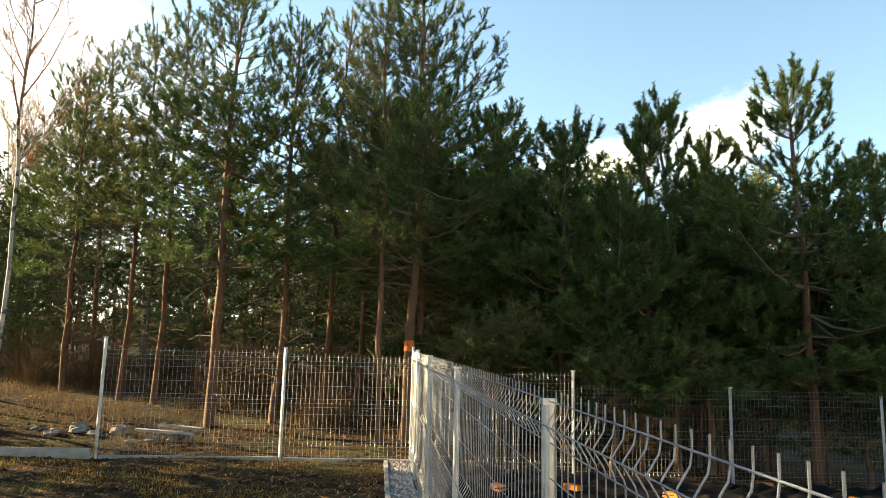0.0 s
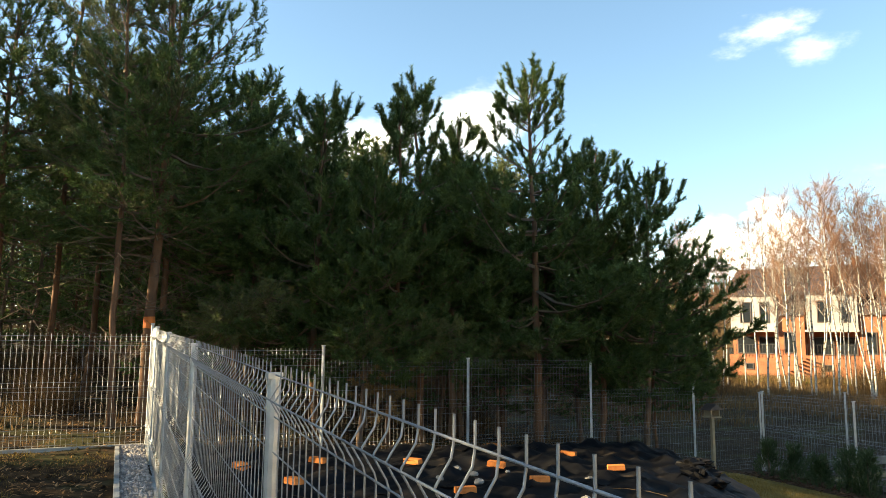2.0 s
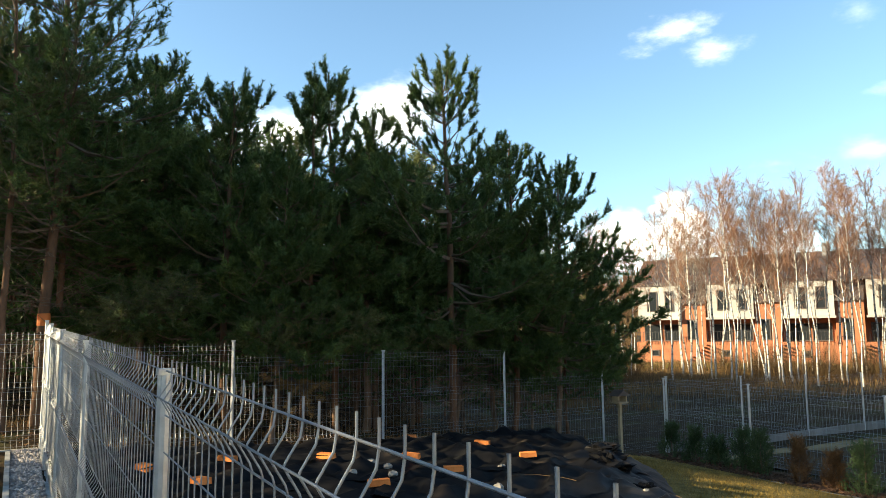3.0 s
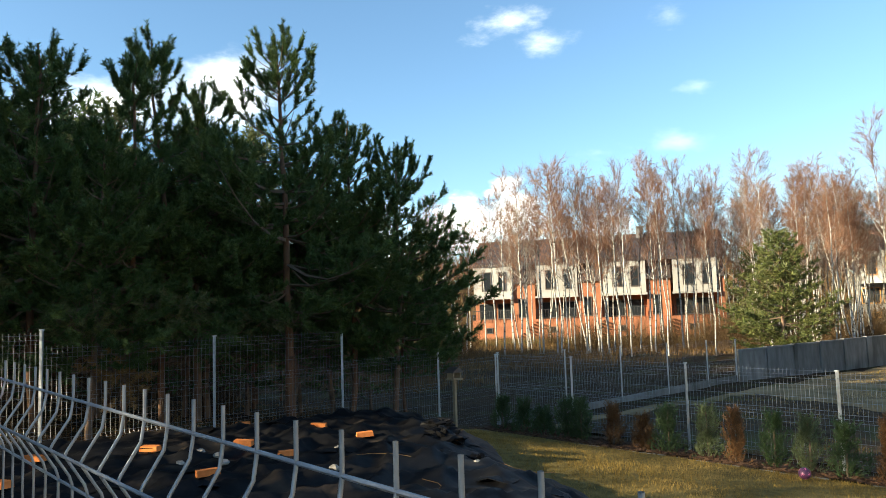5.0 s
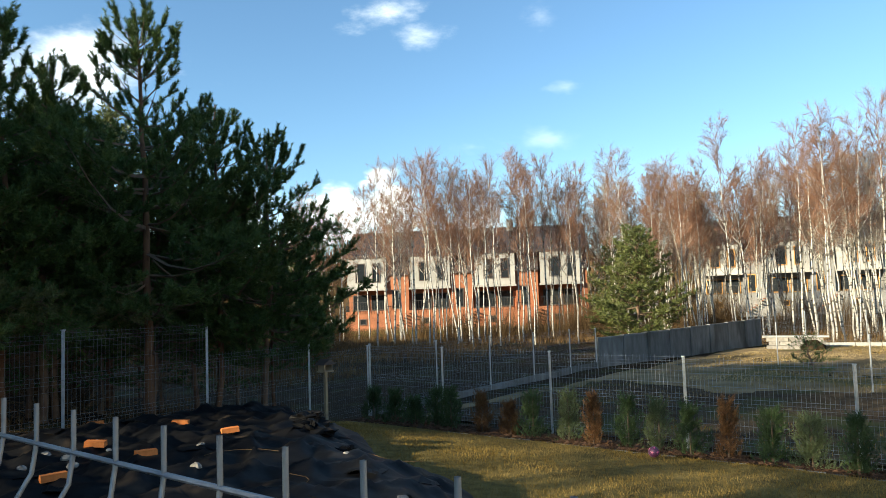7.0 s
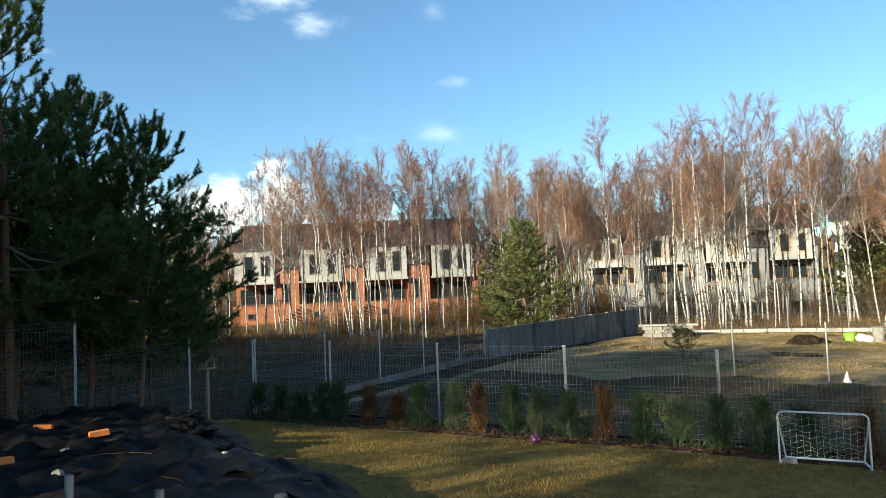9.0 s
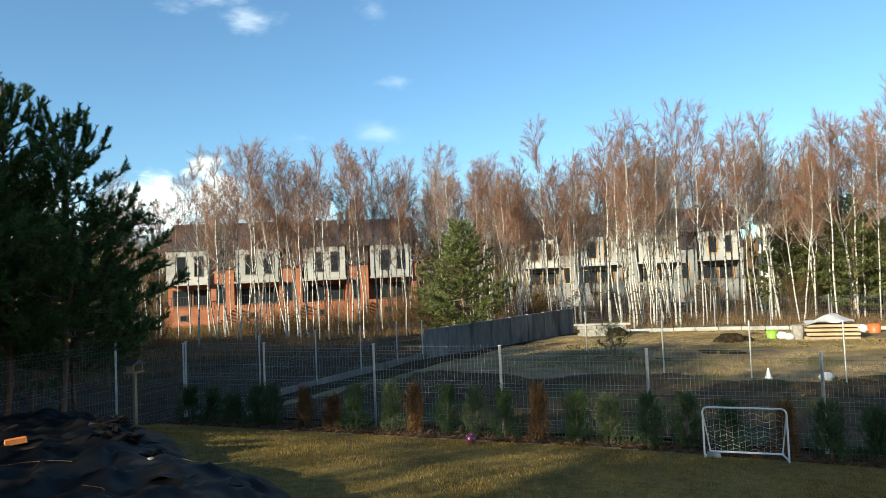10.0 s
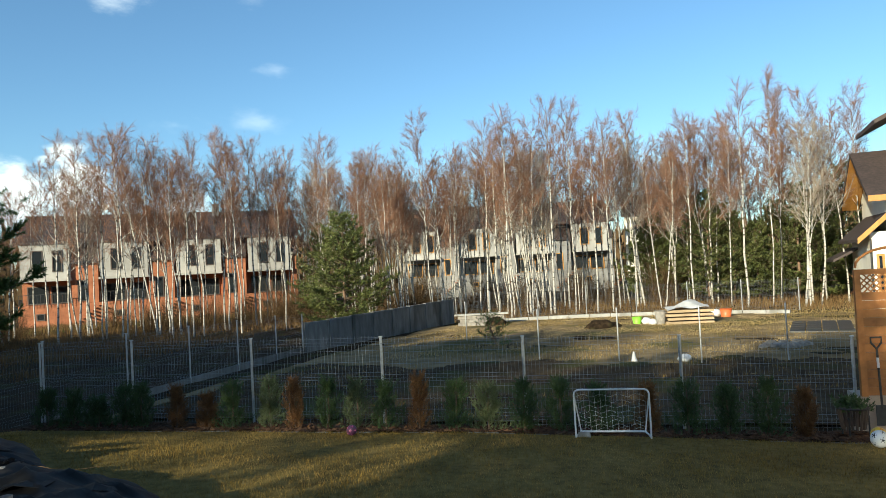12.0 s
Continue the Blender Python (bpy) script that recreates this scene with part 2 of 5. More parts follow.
gp = GLASS.node_tree.nodes["Principled BSDF"]
gp.inputs["Base Color"].default_value, gp.inputs["Roughness"].default_value = (0.02, 0.024, 0.028, 1), 0.06

# ---------------------------------------------------------------- building helpers


class Shape:
    """Collects vertices and faces of one mesh."""

    def __init__(self):
        self.v, self.f, self.n = [], [], 0

    def add(self, verts, faces):
        verts = np.asarray(verts, dtype=np.float64).reshape(-1, 3)
        self.v.append(verts)
        self.f.append(np.asarray(faces, dtype=np.int64) + self.n)
        self.n += len(verts)
        return self

    def box(self, x0, x1, y0, y1, z0, z1, m=None, taper=0.0):
        t = taper
        v = np.array([(x0, y0, z0), (x1, y0, z0), (x1, y1, z0), (x0, y1, z0), (x0 + t, y0 + t, z1), (x1 - t, y0 + t, z1), (x1 - t, y1 - t, z1), (x0 + t, y1 - t, z1)], float)
        if m is not None:
            v = np.array([m @ Vector(p) for p in v])
        return self.add(v, [(3, 2, 1, 0), (4, 5, 6, 7), (0, 1, 5, 4), (1, 2, 6, 5), (2, 3, 7, 6), (3, 0, 4, 7)])

    def tube(self, pts, radii, k=5, cap=True):
        p = np.asarray(pts, float)
        n = len(p)
        r = np.broadcast_to(np.asarray(radii, float), (n,))
        d = np.gradient(p, axis=0)
        d /= np.linalg.norm(d, axis=1)[:, None] + 1e-9
        ref = np.where(np.abs(d[:, 2:3]) > 0.9, np.array([[1.0, 0, 0]]), np.array([[0, 0, 1.0]]))
        if np.abs(d[:, 2]).max() > 0.9:
            ref = np.tile(np.array([[1.0, 0.0, 0.0]]) if np.abs(d[:, 0]).max() < 0.95 else np.array([[0.0, 1.0, 0.0]]), (n, 1))
        a = np.cross(d, ref)
        a /= np.linalg.norm(a, axis=1)[:, None] + 1e-9
        b = np.cross(d, a)
        th = np.arange(k) * 2 * math.pi / k
        ring = p[:, None, :] + r[:, None, None] * (np.cos(th)[None, :, None] * a[:, None, :] + np.sin(th)[None, :, None] * b[:, None, :])
        i, j = np.meshgrid(np.arange(n - 1), np.arange(k), indexing="ij")
        i, j = i.ravel(), j.ravel()
        q = np.stack([i * k + j, i * k + (j + 1) % k, (i + 1) * k + (j + 1) % k, (i + 1) * k + j], 1)
        self.add(ring.reshape(-1, 3), q)
        if cap and k == 4:
            e = self.n - n * k
            self.f.append(np.array([[e + 3, e + 2, e + 1, e], [e + (n - 1) * k + s for s in range(4)]]))
        return self

    def mesh(self, name, material, smooth=False):
        v = np.concatenate(self.v)
        tri = [f for f in self.f if f.shape[1] == 3]
        quad = [f for f in self.f if f.shape[1] == 4]
        tri = np.concatenate(tri) if tri else np.zeros((0, 3), int)
        quad = np.concatenate(quad) if quad else np.zeros((0, 4), int)
        me = bpy.data.meshes.new(name)
        me.vertices.add(len(v))
        me.vertices.foreach_set("co", v.astype(np.float32).ravel())
        loops = np.concatenate([tri.ravel(), quad.ravel()])
        me.loops.add(len(loops))
        me.loops.foreach_set("vertex_index", loops.astype(np.int32))
        starts = np.concatenate([np.arange(len(tri)) * 3, len(tri) * 3 + np.arange(len(quad)) * 4])
        me.polygons.add(len(starts))
        me.polygons.foreach_set("loop_start", starts.astype(np.int32))
        me.polygons.foreach_set("use_smooth", np.full(len(starts), smooth, dtype=bool))
        me.update(calc_edges=True)
        me.validate()
        if material:
            me.materials.append(material)
        return me


def part(name, shape, material, parent, label="", smooth=False, at=None):
    me = shape if isinstance(shape, bpy.types.Mesh) else shape.mesh(name, material, smooth)
    ob = new(name, me)
    ob.parent = parent
    if at is not None:
        ob.location = at
    if label:
        tagged(ob, label)
    return ob


def thing(name, label, category, m=None, group="", kind=""):
    ob = new(name)
    ob.empty_display_size = 0.1
    if m is not None:
        ob.matrix_world = m
    return tagged(ob, label, category, group, kind)


def solid(name, shape, material, label, category, m=None, group="", kind="", smooth=False):
    ob = new(name, shape.mesh(name, material, smooth))
    if m is not None:
        ob.matrix_world = m
    return tagged(ob, label, category, group, kind)


def ball_shape(r, seg=12, rings=8, squash=1.0, rough=0.0, seed=0):
    rng = np.random.default_rng(seed)
    v, f = [(0, 0, -r * squash)], []
    for i in range(1, rings):
        a = -math.pi / 2 + math.pi * i / rings
        for j in range(seg):
            b = 2 * math.pi * j / seg
            k = 1 + rough * rng.uniform(-1, 1)
            v.append((r * k * math.cos(a) * math.cos(b), r * k * math.cos(a) * math.sin(b), r * k * math.sin(a) * squash))
    v.append((0, 0, r * squash))
    for j in range(seg):
        f.append((0, 1 + (j + 1) % seg, 1 + j))
        f.append((len(v) - 1, len(v) - 1 - seg + j, len(v) - 1 - seg + (j + 1) % seg))
    q = [(1 + i * seg + j, 1 + i * seg + (j + 1) % seg, 1 + (i + 1) * seg + (j + 1) % seg, 1 + (i + 1) * seg + j) for i in range(rings - 2) for j in range(seg)]
    s = Shape()
    s.add(v, f)
    s.f.append(np.array(q))
    return s


# ---------------------------------------------------------------- ground
GX = [-60, -20, -10, -3.7, 0.75, 3.2, 5.7, 8.2, 10.6, 12.5, 20, 30, 45, 60, 90]
GROWS = [
    (-60, [0.9, 0.3, 0.3, 0.3, 0.25, 0.0, -0.15, -0.25, -0.4, -0.7, -0.75, -0.7, -0.7, -0.9, -1.0]),
    (-4, [0.9, 0.3, 0.3, 0.3, 0.25, 0.0, -0.15, -0.32, -0.54, -0.78, -0.75, -0.7, -0.7, -0.9, -1.0]),
    (1, [0.9, 0.5, 0.45, 0.38, 0.36, 0.0, -0.1, -0.2, -0.39, -0.68, -0.72, -0.7, -0.7, -0.9, -1.0]),
    (10, [1.4, 0.9, 0.75, 0.58, 0.6, 0.33, 0.15, 0.1, -0.38, -0.55, -0.65, -0.7, -0.75, -0.95, -1.0]),
    (14, [1.8, 1.5, 1.3, 0.95, 0.78, 0.45, 0.2, -0.1, -0.35, -0.5, -0.65, -0.75, -0.8, -1.0, -1.1]),
    (40, [2.6, 2.0, 1.7, 1.35, 1.0, 0.7, 0.4, 0.1, -0.2, -0.4, -0.7, -0.9, -1.0, -1.1, -1.2]),
    (90, [3.2, 2.4, 2.0, 1.6, 1.2, 0.9, 0.6, 0.3, 0.0, -0.3, -0.7, -1.0, -1.1, -1.2, -1.2]),
]


def ground_z(x, y):
    x, y = np.asarray(x, float), np.asarray(y, float)
    cols = np.stack([np.interp(x, GX, r) for _, r in GROWS])
    ys = np.array([r[0] for r in GROWS])
    yy = np.clip(y, ys[0], ys[-1])
    i = np.clip(np.searchsorted(ys, yy) - 1, 0, len(ys) - 2)
    f = (yy - ys[i]) / (ys[i + 1] - ys[i])
    take = np.take_along_axis
    a = take(cols, i[None, ...], 0)[0]
    b = take(cols, (i + 1)[None, ...], 0)[0]
    return a * (1 - f) + b * f


def gz(x, y):
    return float(ground_z(np.array([x]), np.array([y]))[0])


def bumps(x, y):
    return 0.025 * np.sin(1.7 * x + 0.6 * y) * np.sin(1.3 * y - 0.5 * x) + 0.012 * np.sin(4.1 * x - 2.2 * y) * np.sin(3.7 * y + 1.4 * x)


def sheet(name, xs, ys, zfun, material, keep=None, smooth=True):
    X, Y = np.meshgrid(xs, ys)
    Z = zfun(X, Y)
    nx, ny = len(xs), len(ys)
    i, j = np.meshgrid(np.arange(ny - 1), np.arange(nx - 1), indexing="ij")
    i, j = i.ravel(), j.ravel()
    q = np.stack([i * nx + j, i * nx + j + 1, (i + 1) * nx + j + 1, (i + 1) * nx + j], 1)
    if keep is not None:
        cx, cy = X.ravel()[q].mean(1), Y.ravel()[q].mean(1)
        q = q[keep(cx, cy)]
    s = Shape()
    s.add(np.stack([X, Y, Z], -1).reshape(-1, 3), q)
    return s.mesh(name, material, smooth)


far = [-1200, -600, -300, -150, -90]
gxs = np.array(far + list(np.arange(-60, -14, 2.0)) + list(np.arange(-14, 24, 0.3)) + list(np.arange(24, 90, 2.0)) + [100, 150, 300, 600, 1200])
gys = np.array(far + list(np.arange(-60, -6, 3.0)) + list(np.arange(-6, 24, 0.3)) + list(np.arange(24, 92, 2.0)) + [100, 150, 300, 600, 1200])
ground = new("ground", sheet("ground", gxs, gys, lambda x, y: ground_z(x, y) + bumps(x, y), SOIL))
tagged(ground, "brown bare soil with leaf litter and sparse grass", "ground", kind="structure")

# lawn: a sheet on the lower garden
EDGE_K = 0.56


def lawn_edge(y):
    return 6.63 + (y - 3.4) * EDGE_K


lawn = new("lawn", sheet("lawn", np.arange(-2, 11.2, 0.2), np.arange(-9, 9.4, 0.2), lambda x, y: ground_z(x, y) + 0.05 + 0.3 * bumps(x, y), LAWN,
                         keep=lambda x, y: (x > 1.2) & (x < 11.0) & ((x > lawn_edge(y) - 2.5) | (y < 0))))
tagged(lawn, "short yellowish-green winter lawn", "lawn", kind="structure")


def mound_z(x, y):
    d = (lawn_edge(y) + 0.18 * np.sin(2.1 * y) - x) * 0.87
    s = np.clip((d + 0.05) / 1.25, 0, 1)
    s = s * s * (3 - 2 * s) * 0.45 + 0.55 * np.sqrt(s)
    low = ground_z(x, y) - 0.03
    top = 0.52 - 0.03 * (x - 3)
    z = low + (np.maximum(top, low) - low) * s
    back = ground_z(x, np.full_like(y, 9.8)) + 0.02 + np.clip(9.7 - y, 0, 9) * 0.3
    front = np.clip((y + 1.5) / 2.5, 0, 1)
    z = np.minimum(z, back)
    z = low + (z - low) * front
    fold = 0.05 * (1 - np.abs(np.sin(2.9 * x + 1.3 * y + 1.6 * np.sin(1.1 * y - 0.7 * x)))) ** 3 + 0.045 * (1 - np.abs(np.sin(3.7 * y - 1.9 * x + 1.8 * np.sin(1.7 * x)))) ** 4 + 0.03 * (1 - np.abs(np.sin(7.3 * x - 3.1 * y + 2.2 * np.sin(2.1 * y + x)))) ** 3
    fold = fold + 0.02 * np.sin(5.2 * x + 2.5 * np.sin(1.3 * y)) * np.sin(2.2 * y + np.sin(2.3 * x)) + 0.02 * np.sin(9.7 * y + 3.1 * np.sin(1.9 * x)) + 0.016 * np.sin(13 * x - 7 * y + 2 * np.sin(3.3 * y))
    return z + fold * np.clip(d * 1.5 + 0.3, 0, 1) * (0.4 + 0.6 * front)


mound = thing("tarpaulin", "crumpled black plastic sheets covering a soil mound", "tarpaulin")
for y0, y1, up in ((-1.6, 2.9, 0.0), (2.62, 6.2, 0.016), (5.9, 9.78, 0.004)):
    part("sheet", sheet("sheet", np.arange(0.95, 10.2, 0.06), np.arange(y0, y1, 0.06), lambda x, y: mound_z(x, y) + up + 0.03 * np.clip((y0 + 0.3 - y) / 0.3, 0, 1) * np.sin(4 * x) ** 2, SHEET,
                        keep=lambda x, y: x < lawn_edge(y) + 0.18 * np.sin(2.1 * y) + 0.1), None, mound)



def mz(x, y):
    return float(mound_z(np.array([float(x)]), np.array([float(y)]))[0])

# ---------------------------------------------------------------- trees


def unit(v):
    return v / (np.linalg.norm(v, axis=-1, keepdims=True) + 1e-9)


def blades(shape, pos, way, length, per, nl, width, spread, rng):
    """Needle-like leaves round every shoot: pos, way (N x 3), length (N)."""
    n = len(pos)
    u = rng.uniform(0.05, 1.0, (n, per))
    base = pos[:, None, :] + way[:, None, :] * (u * length[:, None])[..., None]
    rnd = rng.normal(size=(n, per, 3))
    side = unit(rnd - (rnd * way[:, None, :]).sum(-1, keepdims=True) * way[:, None, :])
    out = unit(way[:, None, :] * (1.0 - 0.3 * (1 - u))[..., None] + side * spread)
    tip = base + out * (nl * rng.uniform(0.7, 1.2, (n, per)))[..., None]
    w = unit(np.cross(out, rng.normal(size=(n, per, 3)))) * width
    v = np.stack([base - w * 0.5, base + w * 0.5, tip], 2).reshape(-1, 3)
    shape.add(v, np.arange(len(v)).reshape(-1, 3))


def pine_meshes(seed, H, start, R, spread=1.2, shoot=(0.13, 0.24), fine=True, whorl=0.42, subs=5.0, per=16, nl=0.10, width=0.011, gap=0.2, dead=10, r0=None, bend=0.12, needle=NEEDLE, upright=0.5, taper=0.72, brush=False):
    """Trunk, branches and needles of a pine of height H whose living crown begins at start * H."""
    rng = np.random.default_rng(seed)
    r0 = r0 or 0.0105 * H + 0.012
    zs = np.linspace(-0.25, H, 14)
    off = np.cumsum(rng.normal(0, bend, (14, 2)) * 0.25, 0)
    off -= off[0] * 1.0
    path = np.column_stack([off, zs])
    rad = r0 * (1 - np.clip(zs, 0, H) / H) ** 0.8 + 0.012
    rad[0] *= 1.25
    trunk = Shape().tube(path, rad, 9)

    def axis(z):
        return np.array([np.interp(z, zs, path[:, 0]), np.interp(z, zs, path[:, 1]), z])
    wood, pos, way, leng = Shape(), [], [], []
    z = start * H
    while z < H - (0.4 if brush else 0.15):
        w = (z - start * H) / (H - start * H)
        prof = (0.6 + 0.4 * min(1, w / 0.22)) * (1 - w) ** taper + 0.06
        nb = rng.integers(4, 7) if w < 0.9 else 4
        a0 = rng.uniform(0, 6.28)
        for b in range(nb):
            if w < 0.7 and rng.random() < 0.12:
                continue
            az = a0 + b * 6.283 / nb + rng.normal(0, 0.25)
            L = R * prof * rng.uniform(0.65, 1.2)
            ang = radians(-8 + (44 if brush else 62) * w + rng.normal(0, 8))
            s = np.linspace(0, 1, 5)
            droop = -0.10 * (1 - w) * np.sin(s * math.pi) + 0.22 * s ** 2
            o = np.array([math.cos(az), math.sin(az), 0])
            p0 = axis(z + rng.normal(0, 0.05))
            bp = p0 + np.outer(s * math.cos(ang) * L, o)
            bp[:, 2] += L * (s * math.sin(ang) + droop)
            wood.tube(bp if fine else bp[::2], np.linspace(0.010 + 0.012 * L, 0.004, 5 if fine else 3), 3, False)
            m = max(2, int(subs * L))
            ss = np.linspace(0.28 if w < 0.6 else 0.2, 1.0, m)
            for k, q in enumerate(ss):
                p = np.array([np.interp(q, s, bp[:, c]) for c in range(3)])
                tip = k == m - 1
                turn = 0 if tip else (1 if k % 2 else -1) * rng.uniform(0.5, 1.0)
                l2 = (0.42 * L * (1.15 - q) + 0.14) * rng.uniform(0.7, 1.25)
                d = np.array([math.cos(az + turn), math.sin(az + turn), 0.25 + upright * w + rng.normal(0, 0.12)])
                d /= np.linalg.norm(d)
                e = p + d * l2
                if fine:
                    wood.tube(np.array([p, e]), np.array([0.006, 0.003]), 3, False)
                cnt = max(1, int(l2 / gap))
                for j in range(0 if brush and w > 0.5 else cnt + 1):
                    g = p + (e - p) * ((j + 0.6) / (cnt + 0.6))
                    dd = d * 0.7 + np.array([0, 0, 0.2 + 1.0 * upright * w if brush else 0.3 + 1.3 * upright * w]) + rng.normal(0, 0.3, 3)
                    pos.append(g)
                    way.append(dd)
                    leng.append(rng.uniform(*shoot) * (1 + 0.45 * w * upright))
                if brush:
                    # the needles of the last years along the twig, then the upright shoot with its side buds
                    pos.append(p + (e - p) * 0.15)
                    way.append(e - p)
                    leng.append(0.85 * l2)
                    for j in range(4):
                        pos.append(e)
                        way.append(d * 0.6 + np.array([0, 0, 0.1 + 1.1 * w]) + rng.normal(0, 0.35 if j else 0.1, 3))
                        leng.append(rng.uniform(*shoot) * (0.9 if j else 1.3))
        z += whorl * rng.uniform(0.75, 1.25) * (1.0 - 0.25 * w)
    # leader and its candles
    top = axis(H)
    if brush:
        for base, tall, ring in ((0.95, 0.6, 0.0), (0.5, 0.55, 0.0), (0.5, 0.36, 0.5), (0.95, 0.42, 0.75)):
            for j in range(5 if ring else 1):
                a = j * 1.2566 + base
                pos.append(top - (0, 0, base))
                way.append(np.array([ring * math.cos(a), ring * math.sin(a), 1.0]))
                leng.append(tall * rng.uniform(0.85, 1.1))
    for j in range(0 if brush else 7):
        a = j * 1.05
        pos.append(top - (0, 0, 0.3))
        way.append(np.array([0.4 * math.cos(a), 0.4 * math.sin(a), 1.0]) if j else np.array([0, 0, 1.0]))
        leng.append(0.42 if j else 0.62)
    for j in range(dead):
        zz = rng.uniform(0.14, 1.0) * start * H + 0.1
        az, L = rng.uniform(0, 6.28), rng.uniform(0.4, 1.1) * min(1.3, R)
        o = np.array([math.cos(az), math.sin(az), rng.uniform(-0.35, 0.65)])
        p0 = axis(zz)
        bp = np.array([p0, p0 + o * L * 0.5 + (0, 0, 0.03), p0 + o * L + (rng.normal(0, 0.08), rng.normal(0, 0.08), -0.05)])
        wood.tube(bp, np.array([0.009, 0.006, 0.003]), 3, False)
        for q in (0.45, 0.7):
            t = p0 + o * L * q
            wood.tube(np.array([t, t + np.array([rng.normal(0, 0.2), rng.normal(0, 0.2), rng.normal(0, 0.12)])]), np.array([0.005, 0.002]), 3, False)
    needles = Shape()
    blades(needles, np.array(pos), unit(np.array(way)), np.array(leng), per, nl, width, spread, rng)
    return (trunk.mesh("trunk", BARK_RED if start > 0.25 else BARK, True), wood.mesh("limb_frame", TWIG), needles.mesh("crown", needle))


def plant_pine(meshes, label, x, y, scale=1.0, turn=0.0, lean=(0, 0), group="pine wood", sz=None):
    t = thing("pine_tree", label, "tree", group=group)
    t.matrix_world = pose(x, y, gz(x, y), lean[0], lean[1], turn) @ Matrix.Diagonal((scale, scale, sz or scale, 1))
    for nm, me in zip(("trunk", "limb_frame", "crown"), meshes):
        ob = part(nm, me, None, t)
        if nm != "trunk":
            tagged(ob, kind="stuff")
    return t


TALL = [pine_meshes(11, 8.6, 0.34, 2.0, whorl=0.38, subs=5.8, per=40, nl=0.07, width=0.0125, gap=0.2, dead=46, r0=0.08, spread=0.85, upright=0.7, shoot=(0.16, 0.26), brush=True), pine_meshes(12, 8.4, 0.36, 1.7, whorl=0.4, subs=5.8, per=40, nl=0.07, width=0.0125, gap=0.2, dead=46, r0=0.06, spread=0.85, upright=0.7, shoot=(0.16, 0.26), brush=True),
        pine_meshes(13, 8.8, 0.44, 1.4, whorl=0.44, subs=5.4, per=36, nl=0.07, width=0.0125, gap=0.2, dead=46, r0=0.052, needle=NEEDLE_OLD, spread=0.85, upright=0.7, shoot=(0.16, 0.26), brush=True)]
BRUSH = dict(subs=4.6, per=78, nl=0.08, width=0.0145, gap=0.3, upright=0.8, shoot=(0.18, 0.3), spread=0.95, taper=1.1, brush=True)
YOUNG = [pine_meshes(21, 7.0, 0.27, 2.5, whorl=0.42, dead=34, r0=0.07, **BRUSH), pine_meshes(22, 6.0, 0.24, 2.1, whorl=0.42, dead=14, r0=0.06, **BRUSH), pine_meshes(23, 6.2, 0.26, 2.1, whorl=0.42, dead=16, r0=0.055, **BRUSH), pine_meshes(24, 6.4, 0.3, 1.5, whorl=0.55, dead=16, r0=0.05, **BRUSH)]
THIN = [pine_meshes(31, 8.2, 0.42, 1.5, whorl=0.5, subs=3.5, per=9, nl=0.2, width=0.055, gap=0.3, dead=14, r0=0.055, fine=False, needle=NEEDLE_OLD), pine_meshes(32, 7.8, 0.34, 1.6, whorl=0.5, subs=3.5, per=9, nl=0.2, width=0.055, gap=0.3, dead=14, r0=0.05, fine=False, needle=NEEDLE_OLD),
        pine_meshes(33, 7.0, 0.12, 1.9, whorl=0.45, subs=3.5, per=9, nl=0.2, width=0.055, gap=0.3, dead=8, r0=0.05, fine=False)]
TL = "tall Scots pine with reddish bare trunk and dark green crown"
YL = "young bushy Scots pine with upright candle shoots behind fence"
BL = "slender pine deep in the dark wood"
#        meshes   x      y      scale turn
PINES = [
    (TALL[0], TL, 0.72, 11.7, 1.05, 20), (TALL[0], TL, -2.75, 12.5, 1.02, 140), (TALL[1], TL, -1.7, 12.9, 0.98, 60), (TALL[2], TL, 0.3, 11.4, 0.9, 200),
    (TALL[2], TL, -0.9, 14.4, 1.02, 300), (TALL[1], TL, -0.25, 15.6, 1.02, 10), (TALL[1], TL, 1.1, 12.6, 0.95, 250), (TALL[2], TL, -5.3, 15.2, 0.98, 45),
    (TALL[2], TL, -7.0, 18.0, 1.05, 100), (TALL[1], TL, -6.8, 16.0, 0.92, 170), (TALL[2], TL, -4.4, 14.6, 1.0, 15), (TALL[1], TL, -8.3, 19.5, 1.0, 80),
    (YOUNG[0], YL, 7.75, 10.85, 1.06, 30), (YOUNG[3], YL, 5.55, 11.45, 1.07, 0), (YOUNG[3], YL, 4.75, 11.2, 0.97, 77), (YOUNG[2], YL, 3.6, 11.6, 1.02, 200), (YOUNG[1], YL, 6.3, 11.9, 1.05, 120),
    (YOUNG[2], YL, 9.15, 10.95, 1.0, 15), (YOUNG[1], YL, 10.35, 10.9, 0.98, 290), (YOUNG[2], YL, 11.2, 11.6, 0.66, 180), (YOUNG[1], YL, 2.3, 13.0, 1.1, 60), (YOUNG[1], YL, 4.1, 10.7, 0.78, 10), (YOUNG[1], YL, 6.9, 12.6, 0.95, 250), (YOUNG[1], YL, 8.5, 12.1, 0.95, 40), (YOUNG[1], YL, 9.7, 12.4, 0.88, 150),
    (THIN[2], BL, 2.6, 13.2, 0.8, 10), (THIN[2], BL, 3.9, 13.0, 0.78, 70), (THIN[2], BL, 5.1, 13.4, 0.8, 150), (THIN[2], BL, 6.6, 13.0, 0.82, 220), (THIN[2], BL, 7.9, 12.9, 0.8, 300), (THIN[2], BL, 9.2, 12.9, 0.78, 20), (THIN[2], BL, 10.6, 12.8, 0.72, 110), (THIN[2], BL, 1.5, 14.0, 0.85, 200),
]
